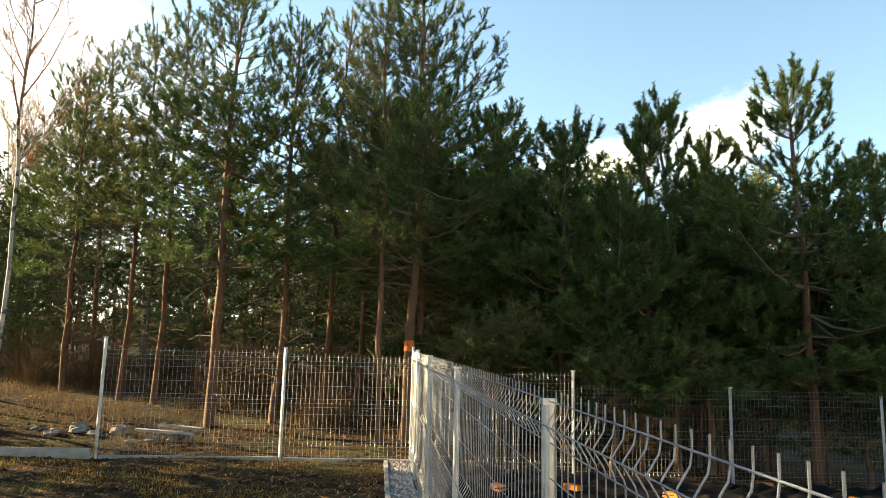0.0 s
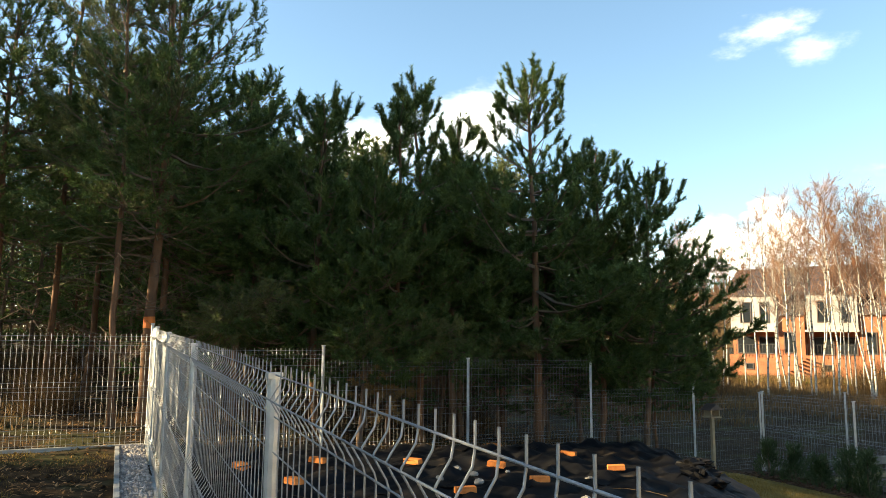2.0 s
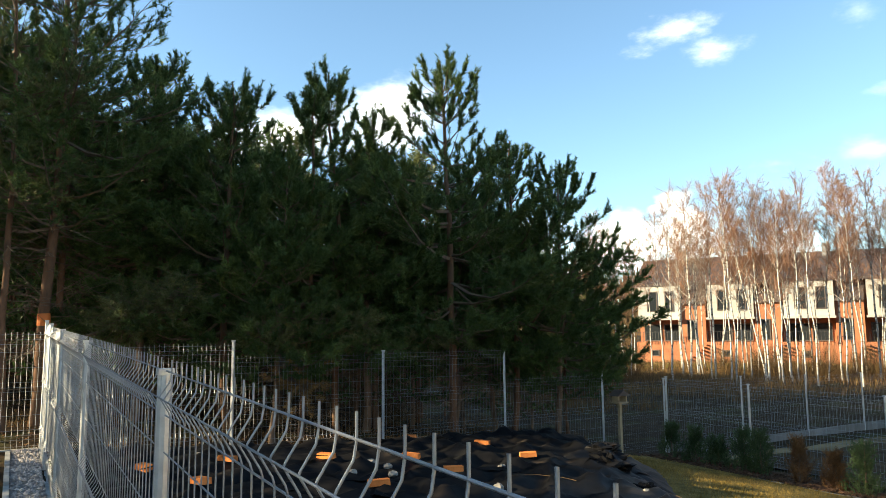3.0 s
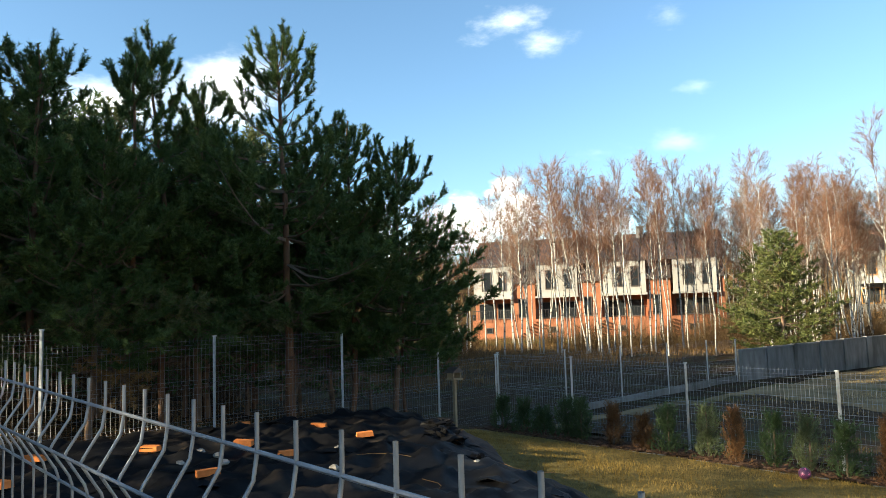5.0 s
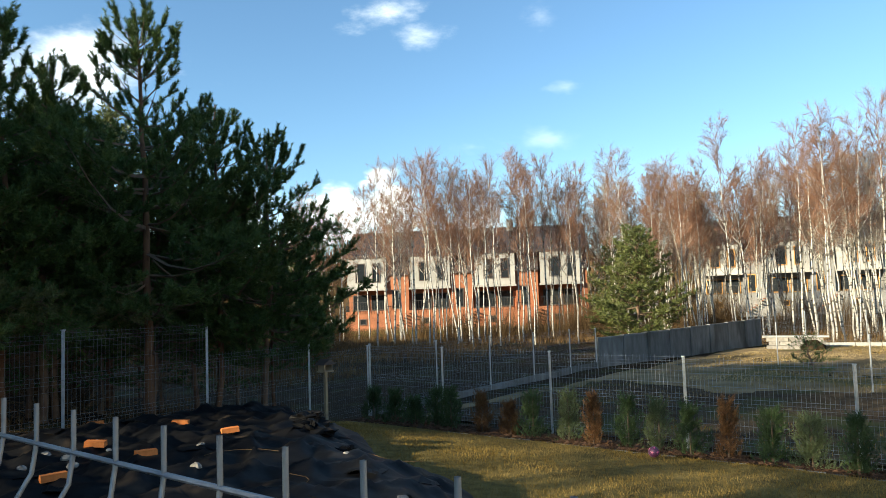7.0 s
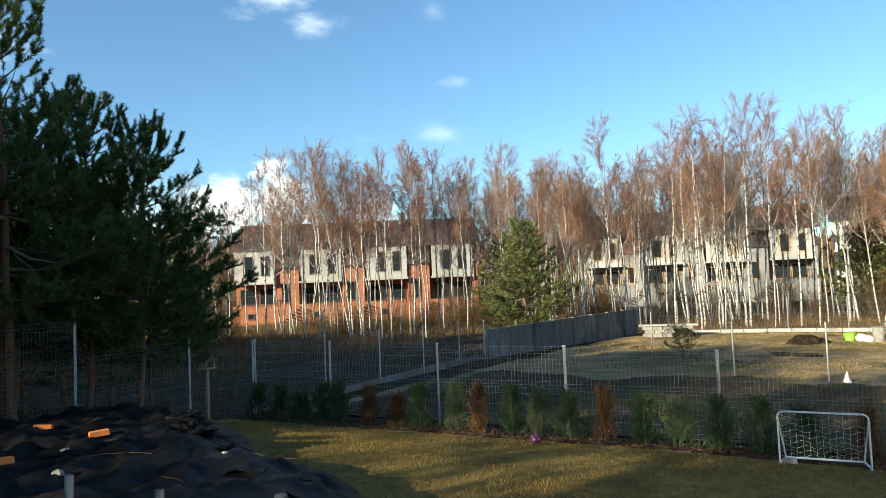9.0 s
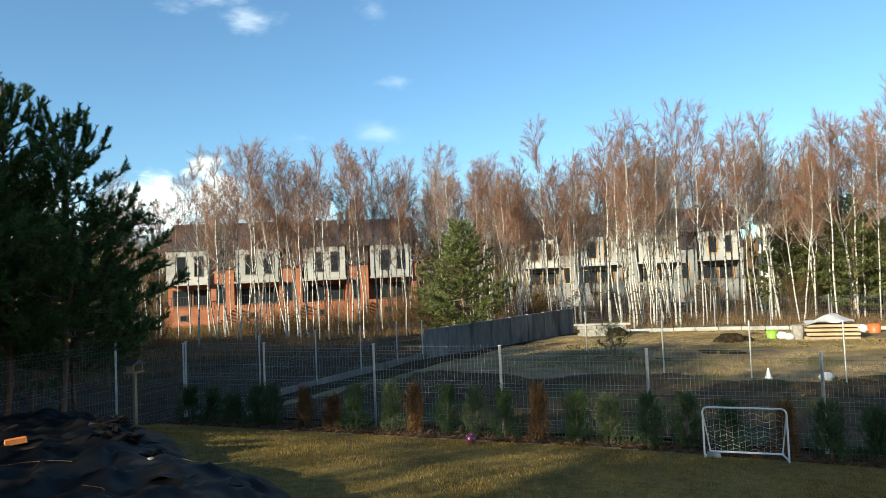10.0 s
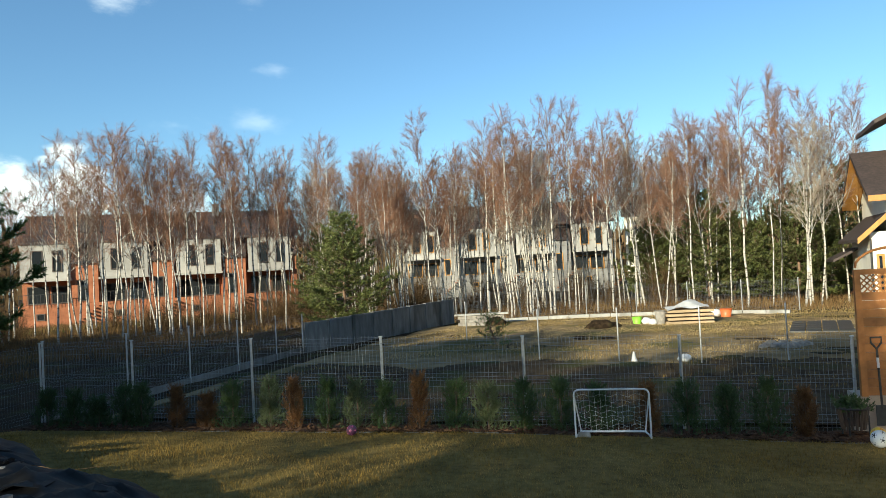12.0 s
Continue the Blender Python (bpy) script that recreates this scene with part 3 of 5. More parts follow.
for me, lab, x, y, s, turn in PINES:
    rr = random.Random(int(x * 100))
    tree = plant_pine(me, lab, x, y, s, turn, (rr.uniform(-1.5, 1.5), rr.uniform(-1.5, 1.5)))
    if (x, y) == (0.72, 11.7):
        marked = tree


def bough(tree_x, tree_y, z0, tip, material, seed, label, n=150):
    """A low side branch with hanging tufts; world places."""
    rng = np.random.default_rng(seed)
    p0, p1 = np.array([tree_x, tree_y, z0]), np.array(tip, float)
    mid = (p0 + p1) / 2 + (0, 0, -0.25)
    t = np.linspace(0, 1, 9)[:, None]
    path = (1 - t) ** 2 * p0 + 2 * t * (1 - t) * mid + t * t * p1
    wood = Shape().tube(path, np.linspace(0.028, 0.006, 9), 5, False)
    q = rng.uniform(0.45, 1.0, n)
    base = np.column_stack([np.interp(q, t[:, 0], path[:, c]) for c in range(3)])
    d = unit(rng.normal(0, 1, (n, 3)) * (1, 1, 0.55) + (p1 - p0) * 0.15)
    end = base + d * rng.uniform(0.15, 0.75, n)[:, None] * (1.25 - q * 0.5)[:, None]
    for a, b in zip(base, end):
        wood.tube(np.array([a, b]), np.array([0.006, 0.003]), 3, False)
    fol = Shape()
    blades(fol, end - d * 0.1, unit(d * 0.5 + (0, 0, 0.15) + rng.normal(0, 0.35, (n, 3))), np.full(n, 0.2), 60, 0.085, 0.011, 1.3, rng)
    t = thing("pine_bough", label, "branch", pose(0, 0, 0), group="low boughs")
    part("branch", wood, TWIG, t)
    tagged(part("needles", fol, material, t), kind="stuff")


bough(0.78, 11.7, 1.9, (2.7, 10.75, 2.75), NEEDLE_OLD, 1, "low yellow-green pine bough reaching over the fence", 170)
bough(4.1, 10.7, 1.9, (4.4, 10.1, 1.15), NEEDLE_BROWN, 2, "hanging bough with browned needles near the fence", 60)
# some front boughs get lighter olive needles in place of light falling on them
bough(4.1, 10.9, 2.6, (5.6, 10.3, 2.2), NEEDLE_OLD, 3, "low green pine bough over the fence", 110)
bough(7.75, 10.85, 2.4, (6.7, 10.3, 2.0), NEEDLE_OLD, 4, "low green pine bough over the fence", 90)
bough(10.35, 10.9, 3.1, (11.85, 10.3, 3.75), NEEDLE, 5, "outer green pine bough against the sky", 100)
bough(2.3, 13.0, 2.6, (1.9, 10.9, 2.3), NEEDLE_OLD, 6, "low yellow-green pine bough reaching over the fence", 130)
bough(4.75, 11.2, 2.2, (3.7, 10.2, 2.1), NEEDLE_OLD, 7, "low green pine bough over the fence", 110)
bough(5.55, 11.45, 2.4, (6.0, 10.2, 1.7), NEEDLE, 8, "low green pine bough over the fence", 110)
bough(9.15, 10.95, 2.2, (9.4, 10.2, 1.5), NEEDLE, 9, "low green pine bough over the fence", 110)
bough(7.75, 10.85, 2.9, (8.6, 10.25, 2.3), NEEDLE, 10, "low green pine bough over the fence", 110)
rr = random.Random(5)
taken = [(p[2], p[3]) for p in PINES]
count = 0
for attempt in range(4000):
    if count >= 95:
        break
    x, y = (rr.uniform(-26, 13), rr.uniform(12.5, 34)) if count < 58 else ((rr.uniform(0, 12.5), rr.uniform(12.3, 32)) if count < 88 else (rr.uniform(-26, 6), rr.uniform(22, 44)))
    if x > 12.5 - (y - 12) * 0.12 or x < -8 - (y - 12) * 1.1 or (y + 0.534 * x < 11.0 and x < -4.5):
        continue
    if min((x - a) ** 2 + (y - b) ** 2 for a, b in taken) < 1.2 ** 2:
        continue
    taken.append((x, y))
    k = 2 if (rr.random() < 0.5 and (x > 1 or y > 20)) else rr.randrange(2)
    s = rr.uniform(0.85, 1.1) * (0.82 if x > 3 else 1.0) * (0.85 if x < -6 else 1)
    plant_pine(THIN[k], BL, x, y, s, rr.uniform(0, 360), (rr.uniform(-2, 2), rr.uniform(-2, 2)))
    count += 1

# the deeper wood, closing the view between the stems
for attempt in range(4000):
    if count >= 215:
        break
    x, y = (rr.uniform(-34, 2), rr.uniform(19, 46)) if count < 145 else (rr.uniform(0, 12), rr.uniform(16, 52))
    if x > 12.5 - (y - 12) * 0.12 or x < -8 - (y - 12) * 1.1 or min((x - a) ** 2 + (y - b) ** 2 for a, b in taken) < 1.0:
        continue
    taken.append((x, y))
    # those hidden at the right rear are made taller, to shade the meadow
    plant_pine(THIN[rr.choice((1, 2, 2))], BL, x, y, rr.uniform(0.8, 1.0) if x < 1 or y < 24 else rr.uniform(1.2, 1.4), rr.uniform(0, 360), (rr.uniform(-2, 2), rr.uniform(-2, 2)))
    count += 1

# unseen pines added for their shade: high-crowned bare stems, and low bushy trees nearer the garden's end
HIGH = pine_meshes(35, 10.4, 0.64, 1.5, whorl=0.5, subs=3.5, per=9, nl=0.2, width=0.055, gap=0.3, dead=8, r0=0.07, fine=False)
for x, y, s in ((-7.0, 8.6, 0.82), (-7.4, 9.6, 0.86), (-6.8, 7.5, 0.84), (-7.2, 6.3, 0.86), (-7.6, 5.1, 0.84), (-9.3, 10.4, 0.84), (-9.6, 11.7, 0.88), (-9.4, 12.8, 0.84), (-9.9, 14.0, 0.88), (-11.5, 12.4, 0.85)):
    plant_pine(HIGH, "added unseen pine with long bare stem and high crown, striping the lawn with shade", x, y, s, x * 70)
for x, y, s in ((-9.7, 9.0, 0.68), (-10.2, 10.9, 0.7), (-9.6, 12.3, 0.7), (-10.8, 8.2, 0.7), (-8.6, 11.4, 0.62), (-8.8, 10.0, 0.6), (-9.4, 6.4, 1.5), (-9.3, 7.7, 1.45), (-11, 7.4, 1.6), (-10.8, 5.6, 1.5), (-11.6, 6.6, 1.0), (-8.6, 4.6, 1.4), (-10.0, 3.2, 1.0), (-13, 5.2, 1.1), (-12, 2.2, 1.0), (-9.0, 1.0, 0.9), (-13.5, 7.4, 1.1)):
    plant_pine(THIN[2], "added unseen bushy dark pine, shading fence and lawn", x, y, s, x * 50)


def twig_fan(pos, way, leng, width, shape, rng):
    n = len(pos)
    tip = pos + way * leng[:, None]
    w = unit(np.cross(way, rng.normal(size=(n, 3)))) * width
    v = np.stack([pos - w * 0.5, pos + w * 0.5, tip], 1).reshape(-1, 3)
    shape.add(v, np.arange(len(v)).reshape(-1, 3))


def birch_meshes(seed, H, stems=1, first=0.42, spread=1.6, fine=9, r0=0.046, thin=0.011, twigm=BIRCH_TWIG):
    """White leaning stems, steeply rising limbs that fork into branchlets, and fine bare twigs."""
    rng = np.random.default_rng(seed)
    wood, tw, pos, way, leng = Shape(), Shape(), [], [], []
    for sidx in range(stems):
        h = H * rng.uniform(0.85, 1.0)
        zs = np.linspace(-0.3, h, 12)
        lean = rng.normal(0, 0.03, 2) if stems == 1 else rng.normal(0, 0.075, 2)
        wig = np.cumsum(rng.normal(0, 0.05, (12, 2)), 0)
        base = rng.normal(0, 0.22, 2) if stems > 1 else np.zeros(2)
        path = np.column_stack([base + np.outer(zs, lean) * (1 - 0.25 * zs / h)[:, None] + wig, zs])
        rr0 = r0 * rng.uniform(0.7, 1.25)
        wood.tube(path, rr0 * (1 - np.clip(zs, 0, h) / h) ** 0.8 + 0.010, 6)
        nb = int(27 * h / 12)
        for i in range(nb):
            f = first + (0.98 - first) * (i + rng.random()) / nb
            p = np.array([np.interp(f * h, zs, path[:, c]) for c in range(3)])
            az, L = rng.uniform(0, 6.28), spread * (1.05 - f) ** 0.6 * rng.uniform(0.6, 1.35) + 0.45
            d = unit(np.array([math.cos(az), math.sin(az), rng.uniform(1.0, 2.6)]))
            bend = np.array([0, 0, 0.10 * L])
            bp = np.array([p, p + d * L * 0.5 - bend, p + d * L])
            (wood if f < first + 0.14 else tw).tube(bp, np.array([0.024, 0.016, 0.006]) * (1.25 - 0.6 * f) * (r0 / 0.05), 3, False)
            for q in np.linspace(0.3, 1.0, 6):
                g = p + d * L * q - bend * 4 * q * (1 - q)
                d2 = unit(d * 0.9 + rng.normal(0, 0.42, 3))
                l2 = rng.uniform(0.35, 0.85) * (1.25 - 0.5 * q)
                e = g + d2 * l2
                tw.tube(np.array([g, e]), np.array([0.0085, 0.004]), 3, False)
                k = int(fine * 1.9)
                u = rng.uniform(0.2, 1.0, k)
                pos.append(g + d2 * (l2 * u)[:, None])
                way.append(unit(d2 * 0.8 + rng.normal(0, 0.5, (k, 3)) + np.array([0, 0, 0.05])))
                leng.append(rng.uniform(0.22, 0.55, k))
    twig_fan(np.concatenate(pos), np.concatenate(way), np.concatenate(leng), thin, tw, rng)
    return wood.mesh("trunk", BIRCH, True), tw.mesh("crown", twigm)


BIRCHES = [birch_meshes(41, 11.5), birch_meshes(42, 12.5, fine=10), birch_meshes(43, 11.0, 2), birch_meshes(44, 12.0, 3, 0.45, fine=7), birch_meshes(45, 10.5, 1, 0.38, 2.0),
           birch_meshes(46, 12.0, 1, 0.5, 2.1), birch_meshes(47, 10.5, 4, 0.42, 1.8, 6, 0.045, twigm=BIRCH_TWIG_PALE), birch_meshes(48, 12.5, 1, 0.48, 2.4, 10, 0.06)]


def plant_birch(k, x, y, s, turn):
    t = thing("birch_tree", "bare white-stemmed birch with reddish-brown fine twigs", "tree", group="birch grove")
    t.matrix_world = pose(x, y, gz(x, y), 0, 0, turn) @ Matrix.Scale(s, 4)
    part("trunk", BIRCHES[k][0], None, t)
    tagged(part("crown", BIRCHES[k][1], None, t), kind="stuff")


def polar(yaw, dist):
    a = radians(yaw)
    return 0.41 - math.sin(a) * dist, -1.0 + math.cos(a) * dist


rr = random.Random(9)
# yaw from, yaw to, near, far, how many, scale
for y0, y1, d0, d1, n, s0, s1 in [(-42, -50, 42, 54, 9, 0.8, 1.0), (-49, -62, 42, 60, 26, 0.88, 1.05), (-62, -71, 46, 62, 22, 0.86, 1.05), (-70, -78, 39, 52, 24, 0.78, 0.96),
                                  (-78, -90, 38, 54, 34, 0.85, 1.03), (-90, -106, 40, 56, 42, 0.85, 1.04), (-40, -106, 92, 115, 20, 0.9, 1.15), (18, 40, 30, 45, 10, 0.9, 1.2)]:
    for i in range(n):
        x, y = polar(y0 + (y1 - y0) * (i + rr.random()) / n, rr.uniform(d0, d1))
        plant_birch(rr.choice((0, 1, 2, 4, 5, 7, 3, 0, 1, 5, 6)), x, y, 0.95 * rr.uniform(s0, s1), rr.uniform(0, 360))
SLIM = birch_meshes(49, 11.5, 1, 0.6, 1.4, 5, 0.038)
BIRCHES.append(SLIM)
for i in range(30):
    x, y = polar(-50 - 50 * (i + rr.random()) / 30, rr.uniform(40, 50))
    plant_birch(8, x, y, rr.uniform(0.75, 1.0), rr.uniform(0, 360))
x, y = polar(-106.8, 42)
plant_birch(7, x, y, 0.86, 70)
x, y = polar(-107.6, 43)
plant_birch(1, x, y, 0.9, 20)
x, y = polar(27.3, 16.5)
plant_birch(4, x, y, 1.05, 40)


def bush_meshes(seed, R, H, n, twigm, width=0.012):
    rng = np.random.default_rng(seed)
    a, r = rng.uniform(0, 6.28, n), np.sqrt(rng.uniform(0, 1, n)) * R * 0.6
    pos = np.column_stack([r * np.cos(a), r * np.sin(a), rng.uniform(0, 0.6, n) * H])
    pos[:, 2] *= 0.6 + 0.4 * np.sin(3 * a + seed)
    way = unit(np.column_stack([np.cos(a) * 0.5, np.sin(a) * 0.5, np.ones(n)]) + rng.normal(0, 0.55, (n, 3)))
    s = Shape()
    twig_fan(pos, way, rng.uniform(0.3, 0.6, n) * H, width, s, rng)
    return s.mesh("bush", twigm)


BUSHES = [bush_meshes(51, 1.3, 2.4, 900, BUSH_TWIG), bush_meshes(52, 1.2, 1.3, 500, BUSH_TWIG), bush_meshes(53, 0.9, 3.2, 600, BUSH_TWIG)]
for y0, y1, d0, d1, n in [(-42, -62, 44, 56, 12), (-62, -78, 42, 56, 34), (-78, -100, 42, 60, 34)]:
    for i in range(n):
        x, y = polar(rr.uniform(y0, y1), rr.uniform(d0, d1))
        b = new("bush", BUSHES[rr.randrange(3)])
        b.matrix_world = pose(x, y, gz(x, y) - 0.05, 0, 0, rr.uniform(0, 360)) @ Matrix.Scale(rr.uniform(0.7, 1.3), 4)
        tagged(b, "bare brown twiggy bush among dry grass", "bush", "undergrowth")

for i in range(60):
    x, y = rr.uniform(-16, 9), rr.uniform(13, 32)
    b = new("bush", BUSHES[rr.choice((0, 2))])
    b.matrix_world = pose(x, y, gz(x, y) - 0.05, 0, 0, rr.uniform(0, 360)) @ Matrix.Scale(rr.uniform(0.5, 0.9), 4)
    tagged(b, "bare twiggy undergrowth on the pine wood floor", "bush", "wood undergrowth")

FAR_PINE = [pine_meshes(61, 6.6, 0.04, 2.6, whorl=0.34, subs=5, per=14, nl=0.2, width=0.05, gap=0.22, dead=0, needle=NEEDLE_LIGHT), pine_meshes(62, 8.0, 0.12, 2.3, whorl=0.4, subs=5, per=12, nl=0.2, width=0.05, gap=0.24, dead=4, needle=NEEDLE_OLD)]
for k, yaw, d, s in [(0, -69.2, 37, 0.92), (1, -67.6, 47, 0.8), (0, -93.5, 47, 0.85), (1, -96, 50, 0.95), (1, -97.5, 44, 0.85), (0, -98.5, 47, 0.9), (1, -99.3, 45, 0.68), (0, -101, 46, 0.72), (1, -102.3, 46, 0.75), (1, -103.6, 45, 0.85), (0, -105.0, 46, 0.95), (1, -106.5, 48, 1.0), (1, -94.5, 54, 0.9), (0, -43.0, 38, 0.62), (1, -42, 44, 0.7)]:
    x, y = polar(yaw, d)
    plant_pine(FAR_PINE[k], "full green pine among bare birches", x, y, s * 1.12, yaw * 7, group="pines among birches", sz=s * 0.94)

# ---------------------------------------------------------------- mesh fences
FOLDS = (0.05, 0.66, 1.27)
PANEL_H = 1.53
PITCH = 0.065


def wire_profile():
    """Sideways offset and drop below the top along one upright wire with its three V folds."""
    pts = [(0.0, 0.0), (0.0, -0.035)]
    for f in FOLDS:
        if f > 0.1:
            pts.append((0.0, -f))
        pts += [(0.004, -f - 0.01), (0.026, -f - 0.044), (0.029, -f - 0.05), (0.026, -f - 0.056), (0.004, -f - 0.092), (0.0, -f - 0.105)]
    pts.append((0.0, -PANEL_H))
    return pts


def cross_wires():
    out = []
    for f in FOLDS:
        out += [(0.0, -f + 0.012 if f > 0.1 else -0.035), (0.032, -f - 0.05), (0.0, -f - 0.108)]
    for lo in (0.26, 0.46, 0.87, 1.07, 1.46):
        out.append((0.0, -lo))
    return out


WIRE_MESH = {}


def fence_run(name, label, posts, tops, side, pieces=(), boards=(), skip=(), fine=3, post_r=0.026, post_low=1.75, board_m=CONC):
    """Posts at plan points, welded mesh panels between them. tops: (left, right) height of every panel. side: way of the folds."""
    t = thing(name, label, "fence", pose(0, 0, 0), kind="")
    sv = Vector(side).normalized()
    prof = wire_profile()
    for i, (px, py, top) in enumerate(posts):
        s = Shape().tube([(0, 0, -post_low), (0, 0, 0)], post_r, 4 if fine < 4 else 10)
        s.box(-post_r * 1.05, post_r * 1.05, -post_r * 1.05, post_r * 1.05, -0.012, 0.006)
        po = part("post", s, GALV_POST, t, at=(px, py, top))
    rw = 0.0021 if pieces else (0.0013 if post_r < 0.025 else (0.0024 if posts[0][1] == BY else 0.0027))
    for i, tt in enumerate(tops):
        if i in skip:
            continue
        (x0, y0, _), (x1, y1, _) = posts[i], posts[i + 1]
        L = math.hypot(x1 - x0, y1 - y0)
        dx, dy = (x1 - x0) / L, (y1 - y0) / L
        za, zb = tt
        frame_s = Shape()
        r = rw
        for o, dz in cross_wires():
            a = (x0 + sv[0] * o, y0 + sv[1] * o, za + dz)
            b = (x1 + sv[0] * o, y1 + sv[1] * o, zb + dz)
            frame_s.tube([a, b], r * 1.05, fine, False)
        uprights = int(L / PITCH)
        if i not in pieces:
            w = np.array([(sv[0] * o, sv[1] * o, d) for o, d in prof])
            for k in range(1, uprights):
                q = k * PITCH / L
                frame_s.tube(w + (x0 + dx * k * PITCH, y0 + dy * k * PITCH, za + (zb - za) * q), r, 3, False)
        pa = part("mesh_panel", frame_s, GALV, t)
        if i in pieces:
            key = (round(side[0]), round(side[1]))
            if key not in WIRE_MESH:
                WIRE_MESH[key] = Shape().tube([(sv[0] * o, sv[1] * o, d) for o, d in prof], 0.0021, 6).mesh("upright_wire", GALV, True)
            for k in range(1, uprights):
                q = k * PITCH / L
                part("upright_wire", WIRE_MESH[key], None, pa, at=(x0 + dx * k * PITCH, y0 + dy * k * PITCH, za + (zb - za) * q))
    for (x0, y0, x1, y1, z0, z1) in boards:
        L = math.hypot(x1 - x0, y1 - y0)
        m = pose(x0, y0, z0, 0, 0, math.degrees(math.atan2(y1 - y0, x1 - x0)))
        part("base_board", Shape().box(0.03, L - 0.03, -0.025, 0.025, -0.25, z1 - z0, m, 0.004), board_m, t, "grey concrete base board")
    return t


NX = 0.75
nf_posts = [(NX, y, 1.936 + 0.0215 * (y + 0.9) + e) for y, e in ((-6.24, 0), (-3.74, 0), (-1.24, 0), (1.26, -0.005), (3.76, 0.005), (6.26, 0.03), (8.5, 0.06), (9.82, 0.09))]
fence_run("mesh_fence", "galvanised welded mesh fence with spiked top, close by", nf_posts,
          [(1.966 + 0.0215 * (a[1] + 0.9), 1.966 + 0.0215 * (b[1] + 0.9)) for a, b in zip(nf_posts, nf_posts[1:])], (-1, 0), pieces=(2, 3, 4), boards=[(NX, a[1], NX, b[1], a[2] - 1.78, a[2] - 1.57) for a, b in zip(nf_posts, nf_posts[1:])], fine=6, post_r=0.021)
BY = 9.88
bf_posts = [(-3.72, BY, 2.29), (-1.14, BY, 2.2), (NX + 0.05, BY, 2.2), (3.21, BY, 1.96), (5.7, BY, 1.76), (8.19, BY, 1.82), (10.62, BY, 1.24)]
fence_run("mesh_fence", "galvanised welded mesh fence along the pine wood", bf_posts,
          [(2.15, 2.15), (2.11, 2.11), (1.92, 1.92), (1.73, 1.73), (1.745, 1.745), (1.2, 1.2)], (0, -1),
          boards=[(-7.5, BY, -3.75, BY, 0.5, 0.72), (-3.7, BY, -1.14, BY, 0.45, 0.63), (-1.14, BY, NX, BY, 0.45, 0.62), (NX, BY, 3.2, BY, 0.3, 0.42), (3.21, BY, 5.7, BY, 0.1, 0.24), (5.7, BY, 8.19, BY, 0.1, 0.25), (8.19, BY, 10.62, BY, -0.5, -0.3)])
FX = 12.46
ff_posts = [(10.62, BY, 1.24), (FX, BY, 1.06), (FX, 7.87, 1.02), (FX, 5.37, 0.98), (FX, 2.87, 0.94), (FX, 0.38, 0.875), (FX, -2.13, 0.81), (FX, -4.63, 0.72)]
fence_run("mesh_fence", "galvanised mesh fence behind the conifer hedge", ff_posts[1:], [(a[2] - 0.02, a[2] - 0.02) for a in ff_posts[1:-1]], (-1, 0))
fence_run("mesh_fence", "short galvanised mesh fence at the lawn corner", [(10.64, BY + 0.03, 1.2), (FX - 0.04, BY + 0.03, 1.03)], [(1.0, 1.0)], (0, -1), post_r=0.024)
nb_posts = [(FX + 0.05 + 2.5 * i, BY + 0.05 - 0.02 * i, 1.02 - 0.05 * i) for i in range(5)] + [(24.3, 9.7, 0.75)]
fence_run("mesh_fence", "thin mesh fence of the neighbouring plot", nb_posts, [(a[2] - 0.05, a[2] - 0.05) for a in nb_posts[:-1]], (0, -1),
          boards=[(a[0], a[1], b[0], b[1], -0.62, -0.45) for a, b in zip(nb_posts, nb_posts[1:])], post_r=0.024, board_m=CONC_DIM)

# ---------------------------------------------------------------- houses


def window(parent, x0, x1, z0, z1, y, frame_m=FRAME):
    w = part("window", Shape().box(x0, x1, y - 0.02, y + 0.03, z0, z1), GLASS, parent, "dark glass window")
    s = Shape()
    for a, b, c, d in ((x0, x0 + 0.09, z0, z1), (x1 - 0.09, x1, z0, z1), (x0 + 0.09, x1 - 0.09, z0, z0 + 0.09), (x0 + 0.09, x1 - 0.09, z1 - 0.09, z1)):
        s.box(a, b, y - 0.07, y + 0.02, c, d)
    part("window_frame", s, frame_m, w)
    return w


